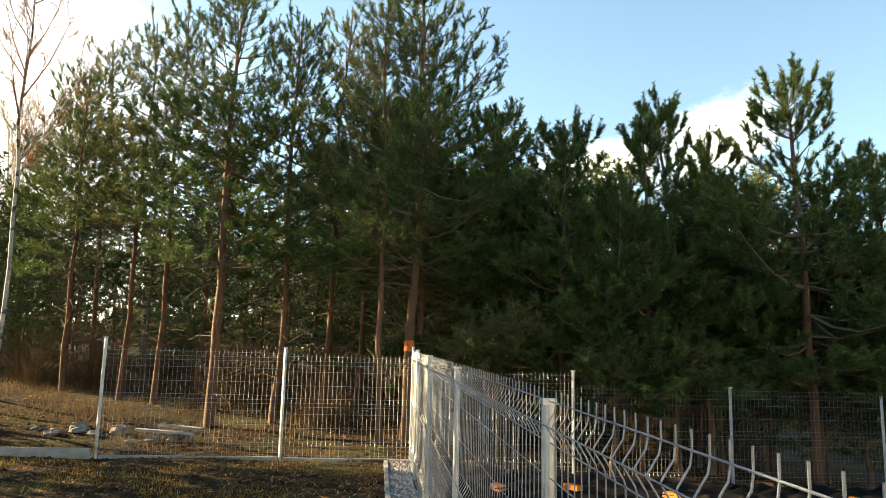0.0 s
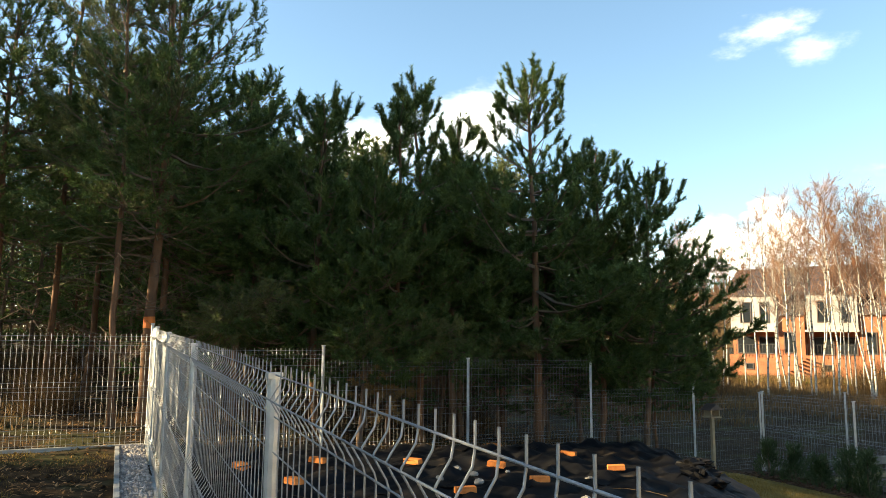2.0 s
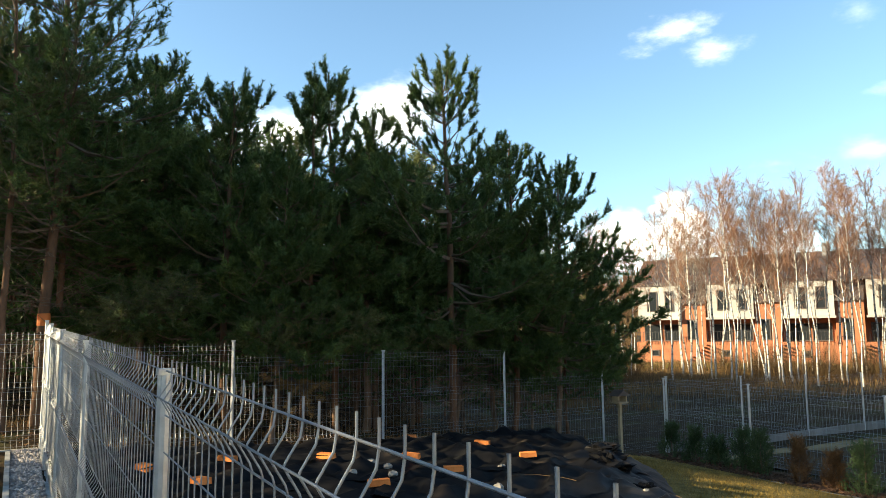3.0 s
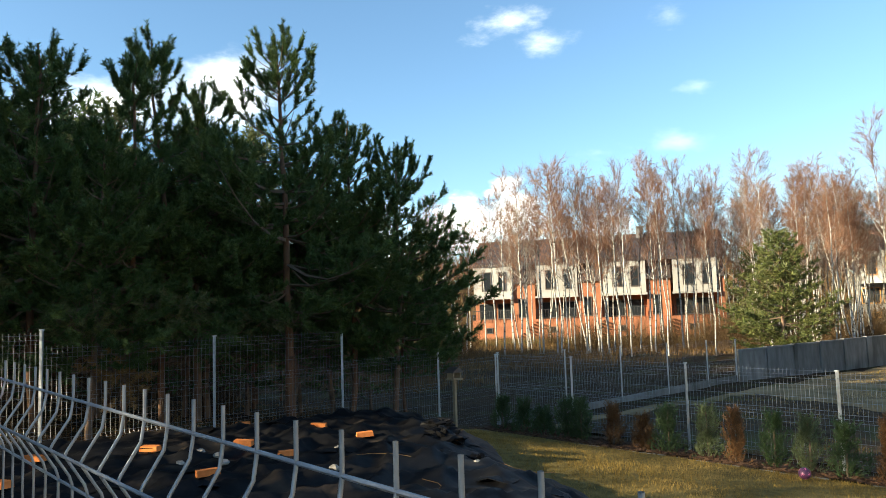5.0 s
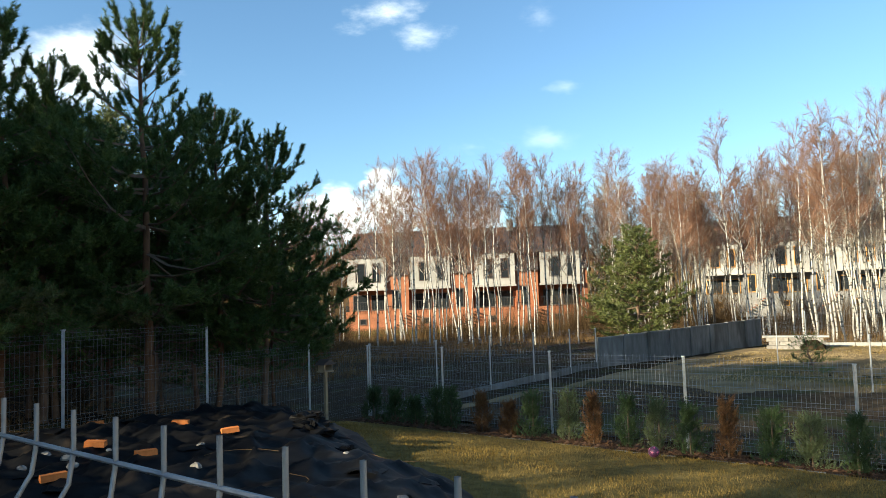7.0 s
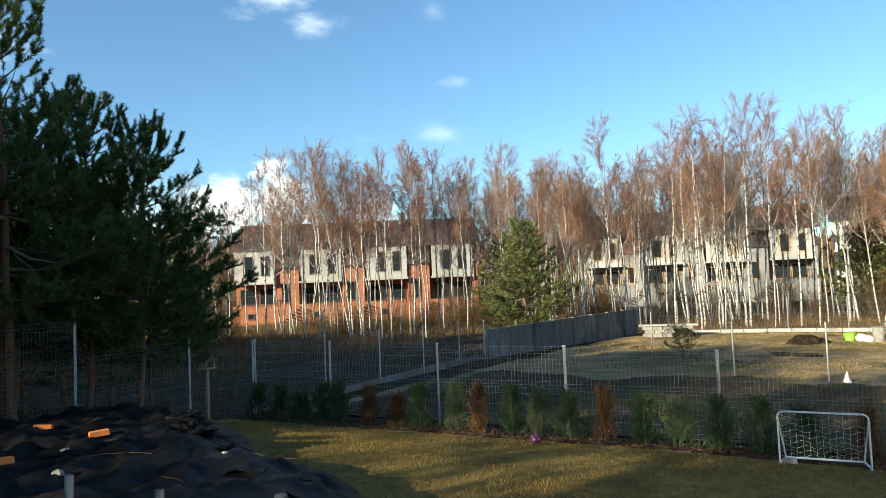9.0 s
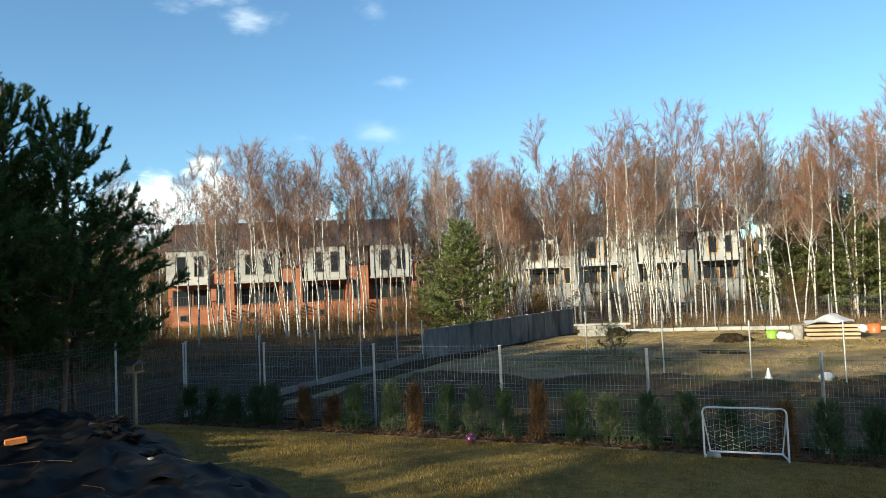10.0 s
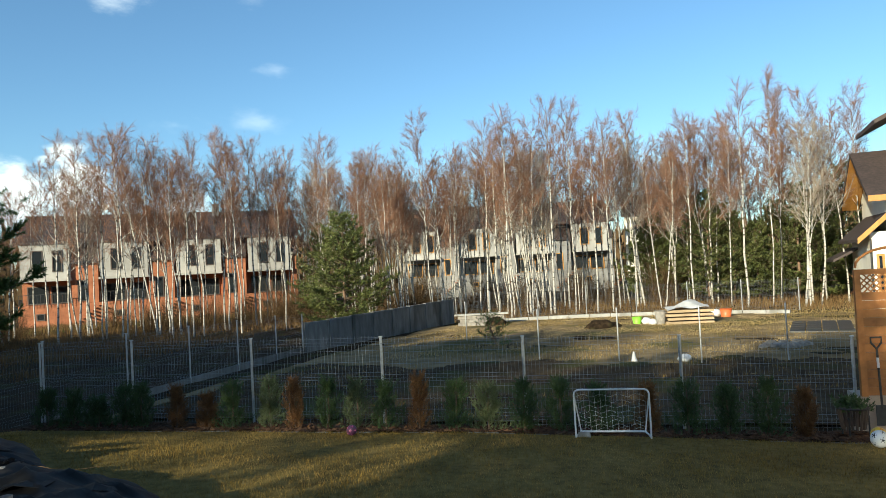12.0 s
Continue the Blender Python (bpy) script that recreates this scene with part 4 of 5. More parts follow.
def terrace(name, label, m, units, wall_m, pier_m, plinth_m, win_m=FRAME, scale=1.0, left_end=True):
    """A row of narrow houses: projecting upper bay, recessed brick part, open ground floor, plinth with steps, long dark roof. Facade at y = 0, facing -y."""
    t = thing(name, label, "house", m)
    P, B = 6.4, 3.95
    W = units * P - 1.7
    part("wall", Shape().box(0, W, 0.9, 9, -0.5, 7.6), pier_m, t, "rear body of the row")
    part("plinth", Shape().box(0, W, -0.6, 0.9, -0.8, 1.95), plinth_m, t, "brick plinth")
    roof = Shape()
    v = [(-0.3, -0.62, 7.5), (W + 0.3, -0.62, 7.5), (W + 0.3, 5.0, 10.3), (-0.3, 5.0, 10.3), (W + 0.3, 10.0, 7.75), (-0.3, 10.0, 7.75)]
    v2 = [(a, b, c - 0.25) for a, b, c in v]
    roof.add(v + v2, [(0, 1, 2, 3), (3, 2, 4, 5), (6, 9, 8, 7), (9, 11, 10, 8), (0, 6, 7, 1), (5, 4, 10, 11)])
    ro = part("roof", roof, ROOF, t, "dark brown tiled roof")
    if pier_m is HOUSE_BRICK:
        dish = Shape().tube([(6.3, 4.9, 10.2), (6.3, 4.9, 10.95)], 0.03, 6)
        dish.tube([(6.3, 4.8, 10.95), (6.3, 4.72, 10.98), (6.3, 4.66, 11.0)], [0.05, 0.3, 0.42], 14)
        part("satellite_dish", dish, RENDER_CREAM, ro, "pale round satellite dish")
    for i in range(units):
        x = i * P + 0.2
        part("chimney", Shape().box(x + 3.2, x + 3.9, 4.0, 4.7, 9.4, 11.0, None, 0.03), HOUSE_BRICK if i % 2 else RENDER_GREY, ro)
        part("bay", Shape().box(x, x + B, -0.5, 1.0, 4.2, 7.5), wall_m, t, "white rendered upper bay")
        window(t, x + 0.85, x + 1.85, 4.8, 6.75, -0.5, win_m)
        window(t, x + 2.55, x + 3.35, 4.8, 6.75, -0.5, win_m)
        part("balcony_slab", Shape().box(x - 0.1, x + B + 0.1, -1.0, 0.9, 4.0, 4.19), wall_m, t)
        window(t, x + 0.2, x + 1.9, 2.0, 3.6, 0.88, win_m)
        window(t, x + 2.1, x + 3.7, 2.0, 3.6, 0.88, win_m)
        part("brick_pier", Shape().box(x + B + 0.02, min(W, x + P - 0.25), -0.2, 1.0, 1.9, 5.6), pier_m, t, "orange brick bay")
        e = min(W, x + P - 0.2)
        lean = Shape().add([(x + B, -0.5, 5.6), (e, -0.5, 5.6), (e, 0.95, 7.5), (x + B, 0.95, 7.5), (x + B, -0.5, 5.45), (e, -0.5, 5.45), (e, 0.95, 7.3), (x + B, 0.95, 7.3)],
                           [(0, 1, 2, 3), (7, 6, 5, 4), (0, 4, 5, 1), (1, 5, 6, 2), (3, 2, 6, 7), (0, 3, 7, 4)])
        part("lean_roof", lean, ROOF, t, "small dark lean-to roof")
        if x + B + 1.4 < W:
            window(t, x + B + 0.5, x + B + 1.3, 2.1, 4.0, -0.2, win_m)
        st = Shape()
        for k in range(8):
            st.box(x + B + 0.3 + 0.26 * k, x + B + 0.6 + 0.26 * k, -1.5, -0.62, 0.1 + 0.22 * k, 0.16 + 0.22 * k)
        tagged(part("outside_steps", st, HOUSE_BRICK, t, "open brick-red steps"), kind="stuff")
        rail = Shape()
        for k in range(14):
            rail.box(x + 0.28 * k, x + 0.28 * k + 0.03, -1.15, -1.12, 1.95, 2.85)
        rail.box(x, x + B, -1.16, -1.1, 2.85, 2.9)
        tagged(part("railing", rail, BLACK, t, "thin dark railing"), kind="stuff")
        window(t, x + 1.2, x + 1.9, 0.6, 1.2, -0.6, win_m)
    return t


def place_row(yaw0, d0, yaw1, d1, z):
    (x0, y0), (x1, y1) = polar(yaw0, d0), polar(yaw1, d1)
    return pose(x0, y0, z, 0, 0, math.degrees(math.atan2(y1 - y0, x1 - x0)))


terrace("terraced_house", "row of brick and white terraced houses behind birches", place_row(-46.3, 72.4, -65.6, 70.5, -1.1), 4, RENDER_WHITE, HOUSE_BRICK, HOUSE_BRICK)
terrace("terraced_house", "row of grey and white terraced houses behind birches", place_row(-74.0, 82, -92.0, 84, -0.65), 4, RENDER_WHITE, RENDER_GREY, RENDER_GREY, OAK)
terrace("terraced_house", "pale end house beyond the birches", place_row(-91.6, 88, -96, 88, 0.0), 1, RENDER_CREAM, RENDER_CREAM, RENDER_CREAM)

# the pale gabled house at the side, with oak soffits; local x along its ridge, y away from the garden
hx, hy = polar(-107.9, 37.0)
house = thing("gabled_house", "cream rendered house with dark roof and orange timber soffits", "house", pose(hx, hy, -0.65, 0, 0, -107.9 + 9))


def slab(pts, thick):
    low = [(a, b, c - thick) for a, b, c in pts]
    return Shape().add(list(pts) + low, [(0, 1, 2, 3), (7, 6, 5, 4), (0, 4, 5, 1), (1, 5, 6, 2), (2, 6, 7, 3), (3, 7, 4, 0)])


part("wall", Shape().box(0.95, 10, 0, 6.2, -0.3, 5.2), RENDER_CREAM, house, "cream rendered walls")
part("gable_wall", Shape().add([(0.95, 0, 5.2), (0.95, 6.2, 5.2), (0.95, 3.1, 7.0), (1.2, 0, 5.2), (1.2, 6.2, 5.2), (1.2, 3.1, 7.0)], [(0, 2, 1), (3, 4, 5)]), RENDER_CREAM, house)
part("annex_wall", Shape().box(0.2, 0.94, 0.05, 5.0, -0.3, 3.4), RENDER_CREAM, house)
part("roof_slope", slab([(0.1, -0.75, 5.0), (10.6, -0.75, 5.0), (10.6, 3.1, 7.35), (0.1, 3.1, 7.35)], 0.2), ROOF, house, "dark tiled roof slope")
part("roof_slope", slab([(0.1, 3.1, 7.35), (10.6, 3.1, 7.35), (10.6, 6.95, 5.0), (0.1, 6.95, 5.0)], 0.2), ROOF, house, "dark tiled roof slope")
part("soffit", slab([(0.12, -0.72, 4.79), (0.93, -0.72, 4.79), (0.93, 3.1, 7.13), (0.12, 3.1, 7.13)], 0.05), OAK, house, "golden timber soffit")
part("soffit", slab([(0.12, 3.1, 7.13), (0.93, 3.1, 7.13), (0.93, 6.9, 4.79), (0.12, 6.9, 4.79)], 0.05), OAK, house, "golden timber soffit")
part("fascia", Shape().box(0.12, 10.5, -0.8, -0.756, 4.72, 4.98), OAK, house, "orange timber fascia")
part("lower_roof", slab([(-0.35, -0.45, 3.1), (0.93, -0.45, 4.25), (0.93, 5.4, 4.25), (-0.35, 5.4, 3.1)], 0.14), ROOF, house, "dark lower roof")
part("bargeboard", slab([(-0.35, -0.5, 3.14), (0.93, -0.5, 4.29), (0.93, -0.455, 4.29), (-0.35, -0.455, 3.14)], 0.26), OAK, house, "orange timber bargeboard")
part("porch_roof", slab([(-0.9, 3.2, 2.2), (0.19, 3.2, 2.75), (0.19, 6.0, 2.75), (-0.9, 6.0, 2.2)], 0.12), ROOF, house)
part("bay_roof", slab([(1.3, -1.6, 3.3), (5.5, -1.6, 3.3), (5.5, 0.0, 4.4), (2.3, 0.0, 4.4)], 0.14), ROOF, house)
part("pillar", Shape().box(2.75, 3.05, -1.9, -1.6, -0.3, 5.0), RENDER_CREAM, house)
for x0, x1, z0, z1 in ((0.42, 0.72, 0.4, 2.4), (1.5, 2.05, 0.3, 2.4), (1.35, 1.65, 2.9, 4.75), (1.9, 2.2, 2.9, 4.75)):
    window(house, x0, x1, z0, z1, 0.02 if x0 < 0.9 else -0.03, OAK)
part("upper_wall", Shape().box(2.4, 9.5, 1.4, 5.0, 5.0, 9.0), RENDER_CREAM, house)
part("upper_roof", slab([(0.8, 0.6, 8.5), (4.5, 0.6, 10.3), (4.5, 5.6, 10.3), (0.8, 5.6, 8.5)], 0.2), ROOF, house, "dark tiled upper roof")
part("upper_roof", slab([(4.51, 0.6, 10.3), (10.2, 0.6, 8.5), (10.2, 5.6, 8.5), (4.51, 5.6, 10.3)], 0.2), ROOF, house, "dark tiled upper roof")
part("drainpipe", Shape().tube([(0.22, -0.02, 3.1), (0.22, -0.02, 0)], 0.045, 8), BLACK, house, "dark drainpipe")

# ---------------------------------------------------------------- concrete wall of the neighbouring plot
wall = thing("concrete_wall", "grey concrete panel wall stepping up the plot", "wall", kind="structure")
(wx0, wy0), (wx1, wy1) = (24.6, 9.75), (36.5, 6.75)
N = 8
for i in range(N):
    a, b = i / N, (i + 1) / N
    ax, ay, bx, by = wx0 + (wx1 - wx0) * a, wy0 + (wy1 - wy0) * a, wx0 + (wx1 - wx0) * b, wy0 + (wy1 - wy0) * b
    L = math.hypot(bx - ax, by - ay)
    top = 0.38 + 0.02 * i
    m = pose(ax, ay, 0, 0, 0, math.degrees(math.atan2(by - ay, bx - ax)))
    part("wall_panel", Shape().box(0.1, L - 0.1, -0.05, 0.05, -1.2, top - 0.04, m, 0.005), CONC_DIM, wall)
    part("wall_post", Shape().box(-0.09, 0.09, -0.09, 0.09, -1.2, top + 0.03, m, 0.01), CONC_DIM, wall)
    part("coping", Shape().box(0.1, L - 0.1, -0.08, 0.08, top - 0.036, top + 0.02, m, 0.01), CONC_DIM, wall)

# ---------------------------------------------------------------- hedge of small conifers along the lawn


def thuja(seed, H, R, material, label):
    rng = np.random.default_rng(seed)
    n = 330
    z = rng.uniform(0.02, 1, n) ** 0.85 * H * 0.85
    lump = 0.7 + 0.3 * np.sin(z * 11 + seed)
    a = rng.uniform(0, 6.28, n)
    prof = R * np.clip(1.05 - (z / H) ** 1.6, 0.15, 1) * (lump + 0.35 * np.sin(3 * a + seed))
    r = prof * np.sqrt(rng.uniform(0.1, 1, n))
    pos = np.column_stack([r * np.cos(a), r * np.sin(a), z])
    way = unit(np.column_stack([np.cos(a) * 0.5, np.sin(a) * 0.5, np.full(n, 1.0)]) + rng.normal(0, 0.22, (n, 3)))
    s = Shape()
    blades(s, pos, way, rng.uniform(0.08, 0.2, n), 20, 0.05, 0.008, 0.7, rng)
    t = thing("thuja_shrub", label, "shrub", group="conifer hedge")
    part("foliage", s, material, t)
    part("stem", Shape().tube([(0, 0, -0.1), (0.01, 0, H * 0.5), (0, 0.01, H * 0.85)], [0.018, 0.014, 0.006], 6), TWIG, t)
    return t


TH = {"g": (THUJA, "dark green young thuja planted in mulch bed"), "p": (THUJA_PALE, "grey-green young thuja planted in mulch bed"), "b": (THUJA_DRY, "dried brown young thuja planted in mulch bed")}
HEDGE = [(9.0, "g", 0.62), (8.45, "g", 0.6), (7.95, "g", 0.5), (7.35, "g", 0.7), (7.0, "g", 0.72), (6.35, "b", 0.68), (5.75, "b", 0.55), (5.25, "g", 0.75), (4.6, "p", 0.78), (4.12, "b", 0.78), (3.52, "g", 0.8),
         (3.03, "p", 0.78), (2.55, "g", 0.74), (1.98, "b", 0.82), (1.38, "g", 0.74), (0.86, "p", 0.68), (0.3, "g", 0.74), (-0.25, "g", 0.78), (-0.82, "g", 0.68), (-1.55, "b", 0.7), (-2.1, "g", 0.76), (-2.65, "g", 0.7),
         (-3.2, "g", 0.8), (-3.7, "b", 0.65)]
for i, (y, k, h) in enumerate(HEDGE):
    r = random.Random(i)
    t = thuja(100 + i, h * 1.22, 0.24 + 0.07 * r.random() if k != "b" else 0.17, *TH[k])
    x = 11.55 + r.uniform(-0.05, 0.05)
    t.matrix_world = pose(x, y, gz(x, y) - 0.02, 0, 0, r.uniform(0, 360))

bed = new("mulch_bed", sheet("mulch_bed", np.arange(11.0, 12.45, 0.08), np.arange(-5, 9.6, 0.12), lambda x, y: ground_z(x, y) + 0.055 + 0.02 * np.sin(7 * x) * np.sin(6 * y), MULCH))
tagged(bed, "dark bark mulch bed along the fence", "flower bed", kind="structure")
edge_rng = np.random.default_rng(4)
for i in range(58):
    y = -4.9 + i * 0.245
    s = Shape().box(-0.022, 0.022, -0.115, 0.115, -0.06, 0.03, None, 0.006)
    if i == 0:
        edging = thing("lawn_edging", "grey stone edging between lawn and mulch bed", "edging", kind="structure")
        stone_me = s.mesh("edging_stone", CONC_DIM)
    ob = part("edging_stone", stone_me, None, edging)
    ob.matrix_world = pose(10.98 + edge_rng.normal(0, 0.008), y, gz(10.98, y) + 0.02 + edge_rng.normal(0, 0.006), 0, 0, edge_rng.normal(0, 2.5))

# chips of bark on the bed
chips = Shape()
for i in range(1500):
    x, y = edge_rng.uniform(11.02, 12.2), edge_rng.uniform(-4.9, 9.3)
    w, l = edge_rng.uniform(0.012, 0.03), edge_rng.uniform(0.025, 0.07)
    chips.box(-l, l, -w, w, 0, 0.012, pose(x, y, gz(x, y) + 0.065, edge_rng.uniform(-25, 25), edge_rng.uniform(-25, 25), edge_rng.uniform(0, 180)))
solid("bark_chips", chips, MULCH, "loose bark chips on the bed", "mulch", kind="stuff")

# ---------------------------------------------------------------- football goal and balls
goal = thing("football_goal", "small white tubular football goal with net on lawn", "goal", pose(10.72, -1.53, gz(10.7, -1.1) + 0.05, 0, 0, 90))
GW, GH, GD = 1.02, 0.68, 0.34


def arc(p0, p1, p2, n=6):
    p0, p1, p2 = (np.array(p, float) for p in (p0, p1, p2))
    return [tuple((1 - t) ** 2 * p0 + 2 * t * (1 - t) * p1 + t * t * p2) for t in np.linspace(0, 1, n)]


pts = [(0, 0, 0)] + arc((0, 0, GH - 0.08), (0, 0, GH), (0.08, 0, GH)) + arc((GW - 0.08, 0, GH), (GW, 0, GH), (GW, 0, GH - 0.08)) + [(GW, 0, 0)]
part("front_frame", Shape().tube(pts, 0.0125, 8), WHITE_PAINT, goal, smooth=True)
part("ground_bar", Shape().tube([(0.06, -GD, 0.02), (GW - 0.06, -GD, 0.02)], 0.014, 8), WHITE_PAINT, goal, smooth=True)
for x in (0.0, GW):
    part("side_bar", Shape().tube([(x, 0, 0.02), (x + (0.06 if x == 0 else -0.06), -GD, 0.02)], 0.013, 8), WHITE_PAINT, goal, smooth=True)
    part("back_stay", Shape().tube([(x, 0, GH - 0.06), (x + (0.06 if x == 0 else -0.06), -GD, 0.02)], 0.010, 8), WHITE_PAINT, goal, smooth=True)
net = Shape()
for i in range(13):
    u = i / 12
    net.tube([(0.05 + (GW - 0.1) * u, -GD * q - 0.05 * math.sin(q * 3.14), GH * (1 - q) + 0.02 - 0.05 * math.sin(q * 3.14) * (1 + 0.3 * math.sin(9 * u))) for q in np.linspace(0, 1, 8)], 0.0014, 3, False)
for j in range(1, 9):
    q = j / 9
    net.tube([(0.02 + (GW - 0.04) * u, -GD * q - 0.05 * math.sin(q * 3.14), GH * (1 - q) - 0.05 * math.sin(q * 3.14) - 0.02 * math.sin(u * 25 + j)) for u in np.linspace(0, 1, 25)], 0.0014, 3, False)
part("net", net, NET, goal, "white cord net")
part("counterweight", Shape().box(GW - 0.2, GW - 0.02, -0.12, -0.05, 0.0, 0.07, None, 0.01), CONC, goal)


def football(name, label, x, y, r, m1, m2, on=None):
    """A ball of one colour with darker patches let into it."""
    t = thing(name, label, "ball", pose(x, y, (gz(x, y) + 0.06 if on is None else on) + r, 20, 35, 10))
    part("shell", ball_shape(r, 24, 16), m1, t, smooth=True)
    g = (1 + 5 ** 0.5) / 2
    dirs12 = [Vector(v).normalized() for v in [(0, 1, g), (0, -1, g), (0, 1, -g), (0, -1, -g), (1, g, 0), (-1, g, 0), (1, -g, 0), (-1, -g, 0), (g, 0, 1), (-g, 0, 1), (g, 0, -1), (-g, 0, -1)]]
    for d in dirs12:
        a = d.orthogonal().normalized()
        b = d.cross(a)
        vs = [d * r * 1.012] + [(d + (a * math.cos(k * 1.2566) + b * math.sin(k * 1.2566)) * 0.36).normalized() * r * 1.006 for k in range(5)]
        part("patch", Shape().add([tuple(v) for v in vs], [(0, 1 + k, 1 + (k + 1) % 5) for k in range(5)]), m2, t)
    return t


football("football", "pink and dark purple ball at the lawn edge", 10.45, 2.72, 0.078, PURPLE, PINK)

# ---------------------------------------------------------------- bricks and scraps on the black sheet
brick_s = Shape().box(-0.11, 0.11, -0.055, 0.055, 0, 0.06, None, 0.004)
brick_me = brick_s.mesh("brick", BRICK)
BR = [(3.77, 7.55, 2), (3.6, 5.72, 40), (4.67, 7.02, 8), (4.75, 6.15, 35), (6.32, 7.88, 5), (6.23, 6.68, 25), (1.66, 7.45, -10), (1.96, 6.17, -20), (2.61, 7.74, 0), (5.8, 9.15, 20)]
for i, (x, y, a) in enumerate(BR):
    b = new("brick", brick_me)
    b.matrix_world = pose(x, y, mz(x, y) + 0.008, random.Random(i).uniform(-4, 4), random.Random(i + 50).uniform(-4, 4), a - 55)
    tagged(b, "loose orange clay brick weighing down the sheet", "brick", "loose bricks")
rs = random.Random(77)
for i in range(34):
    x, y = rs.uniform(1.6, 7.0), rs.uniform(2.2, 8.8)
    if x > lawn_edge(y) - 0.6:
        continue
    kind = i % 3 if i < 20 else i % 2
    if kind == 0:
        ob = solid("stone", ball_shape(rs.uniform(0.03, 0.07), 8, 6, 0.6, 0.18, i), STONE, "small pale stone on the black sheet", "stone", group="small stones")
    elif kind == 1:
        w, l = rs.uniform(0.06, 0.16), rs.uniform(0.08, 0.2)
        s = Shape().add([(-l, -w, 0), (0, -w * 0.8, 0.03), (l, -w, 0.0), (-l, w, 0.01), (0.02, w, 0.05), (l * 0.8, w * 0.7, 0.0), (-l, -w, -0.004), (0, -w * 0.8, 0.026), (l, -w, -0.004), (-l, w, 0.006), (0.02, w, 0.046), (l * 0.8, w * 0.7, -0.004)],
                        [(0, 1, 4, 3), (1, 2, 5, 4), (9, 10, 7, 6), (10, 11, 8, 7), (0, 6, 7, 1), (1, 7, 8, 2), (2, 8, 11, 5), (5, 11, 10, 4), (4, 10, 9, 3), (3, 9, 6, 0)])
        ob = solid("plastic_scrap", s, SHEET, "crumpled torn scrap of plastic film", "plastic scrap", group="scraps of film")
    else:
        q = [(0, 0, 0.015)]
        a = rs.uniform(0, 6.28)
        for k in range(7):
            a += rs.uniform(-0.5, 0.5)
            q.append((q[-1][0] + 0.12 * math.cos(a), q[-1][1] + 0.12 * math.sin(a), 0.015 + rs.uniform(0, 0.015)))
        ob = solid("twig", Shape().tube(q, 0.003, 5), BUSH_TWIG, "thin dry stalk lying on the sheet", "twig", group="dry stalks")
    ob.matrix_world = pose(x, y, mz(x, y) + 0.012, 0, 0, rs.uniform(0, 360))
# heap of crumpled film at the edge
for x, y, r in ((6.9, 5.9, 0.28), (7.3, 6.4, 0.2), (6.6, 5.0, 0.16)):
    solid("crumpled_film", ball_shape(r, 18, 12, 0.45, 0.35, int(x * 10)), SHEET, "crumpled heap of black plastic film", "plastic film", pose(x, y, mz(x, y) + 0.03))

# bird table on a post
bird = thing("bird_table", "small wooden bird table on a thin post", "bird table", pose(10.55, 9.35, gz(10.55, 9.35)))
part("post", Shape().box(-0.03, 0.03, -0.03, 0.03, -0.2, 1.02, None, 0.002), PALE_WOOD, bird)
part("tray", Shape().box(-0.13, 0.13, -0.11, 0.11, 1.024, 1.05), PALE_WOOD, bird)
for x in (-0.1, 0.1):
    part("side", Shape().box(x - 0.012, x + 0.012, -0.09, 0.09, 1.054, 1.18), PALE_WOOD, bird)
part("roof", Shape().add([(-0.17, -0.13, 1.17), (0.17, -0.13, 1.17), (0.17, 0.13, 1.17), (-0.17, 0.13, 1.17), (0, -0.13, 1.28), (0, 0.13, 1.28)], [(0, 4, 5, 3), (1, 2, 5, 4), (0, 3, 2, 1)]).add([(-0.17, -0.13, 1.17), (0.17, -0.13, 1.17), (0, -0.13, 1.28)], [(0, 1, 2)]), FRAME, bird)

# ---------------------------------------------------------------- yard on the near side
strip = thing("gravel_strip", "narrow gravel strip with concrete edging beside fence", "gravel", kind="structure")
for i in range(4):
    y = 9.6 - 1.02 * i
    part("edging_board", Shape().box(0.36, 0.42, y - 1.0, y, gz(0.4, y) - 0.2, gz(0.4, y - 0.5) + 0.07, None, 0.004), CONC, strip)
part("gravel_base", sheet("gravel_base", np.arange(0.42, 0.75, 0.06), np.arange(5.0, 9.85, 0.1), lambda x, y: ground_z(x, y) + 0.035, GRAVEL), None, strip)
peb = Shape()
pr = np.random.default_rng(8)
for i in range(900):
    x, y, r = pr.uniform(0.43, 0.72), pr.uniform(5.5, 9.7), pr.uniform(0.012, 0.028)
    c = np.array([x, y, gz(x, y) + 0.04])
    peb.add(c + np.array([(r, 0, 0), (0, r, 0), (-r, 0, 0), (0, -r, 0), (0, 0, r * 0.8), (0, 0, -r)]) * pr.uniform(0.7, 1.3, (6, 3)), [(0, 1, 4), (1, 2, 4), (2, 3, 4), (3, 0, 4)])
part("pebbles", peb, GRAVEL, strip)["kind"] = "stuff"

for i, (x, y, r) in enumerate([(-4.9, 11.2, 0.16), (-4.6, 11.5, 0.22), (-4.3, 11.3, 0.14), (-4.0, 11.6, 0.19), (-4.75, 11.9, 0.15), (-5.3, 11.5, 0.13), (-5.9, 11.2, 0.18), (-3.3, 11.0, 0.15), (-3.0, 11.2, 0.2), (-2.75, 11.1, 0.12), (-5.6, 10.7, 0.1), (-6.3, 10.6, 0.12), (-3.6, 10.9, 0.1)]):
    solid("rubble_stone", ball_shape(r * 0.75, 10, 7, 0.6, 0.25, i + 200), STONE, "grey broken stone of a rubble heap", "stone", pose(x, y, gz(x, y) + r * 0.22, 0, 0, i * 40), group="rubble heap")
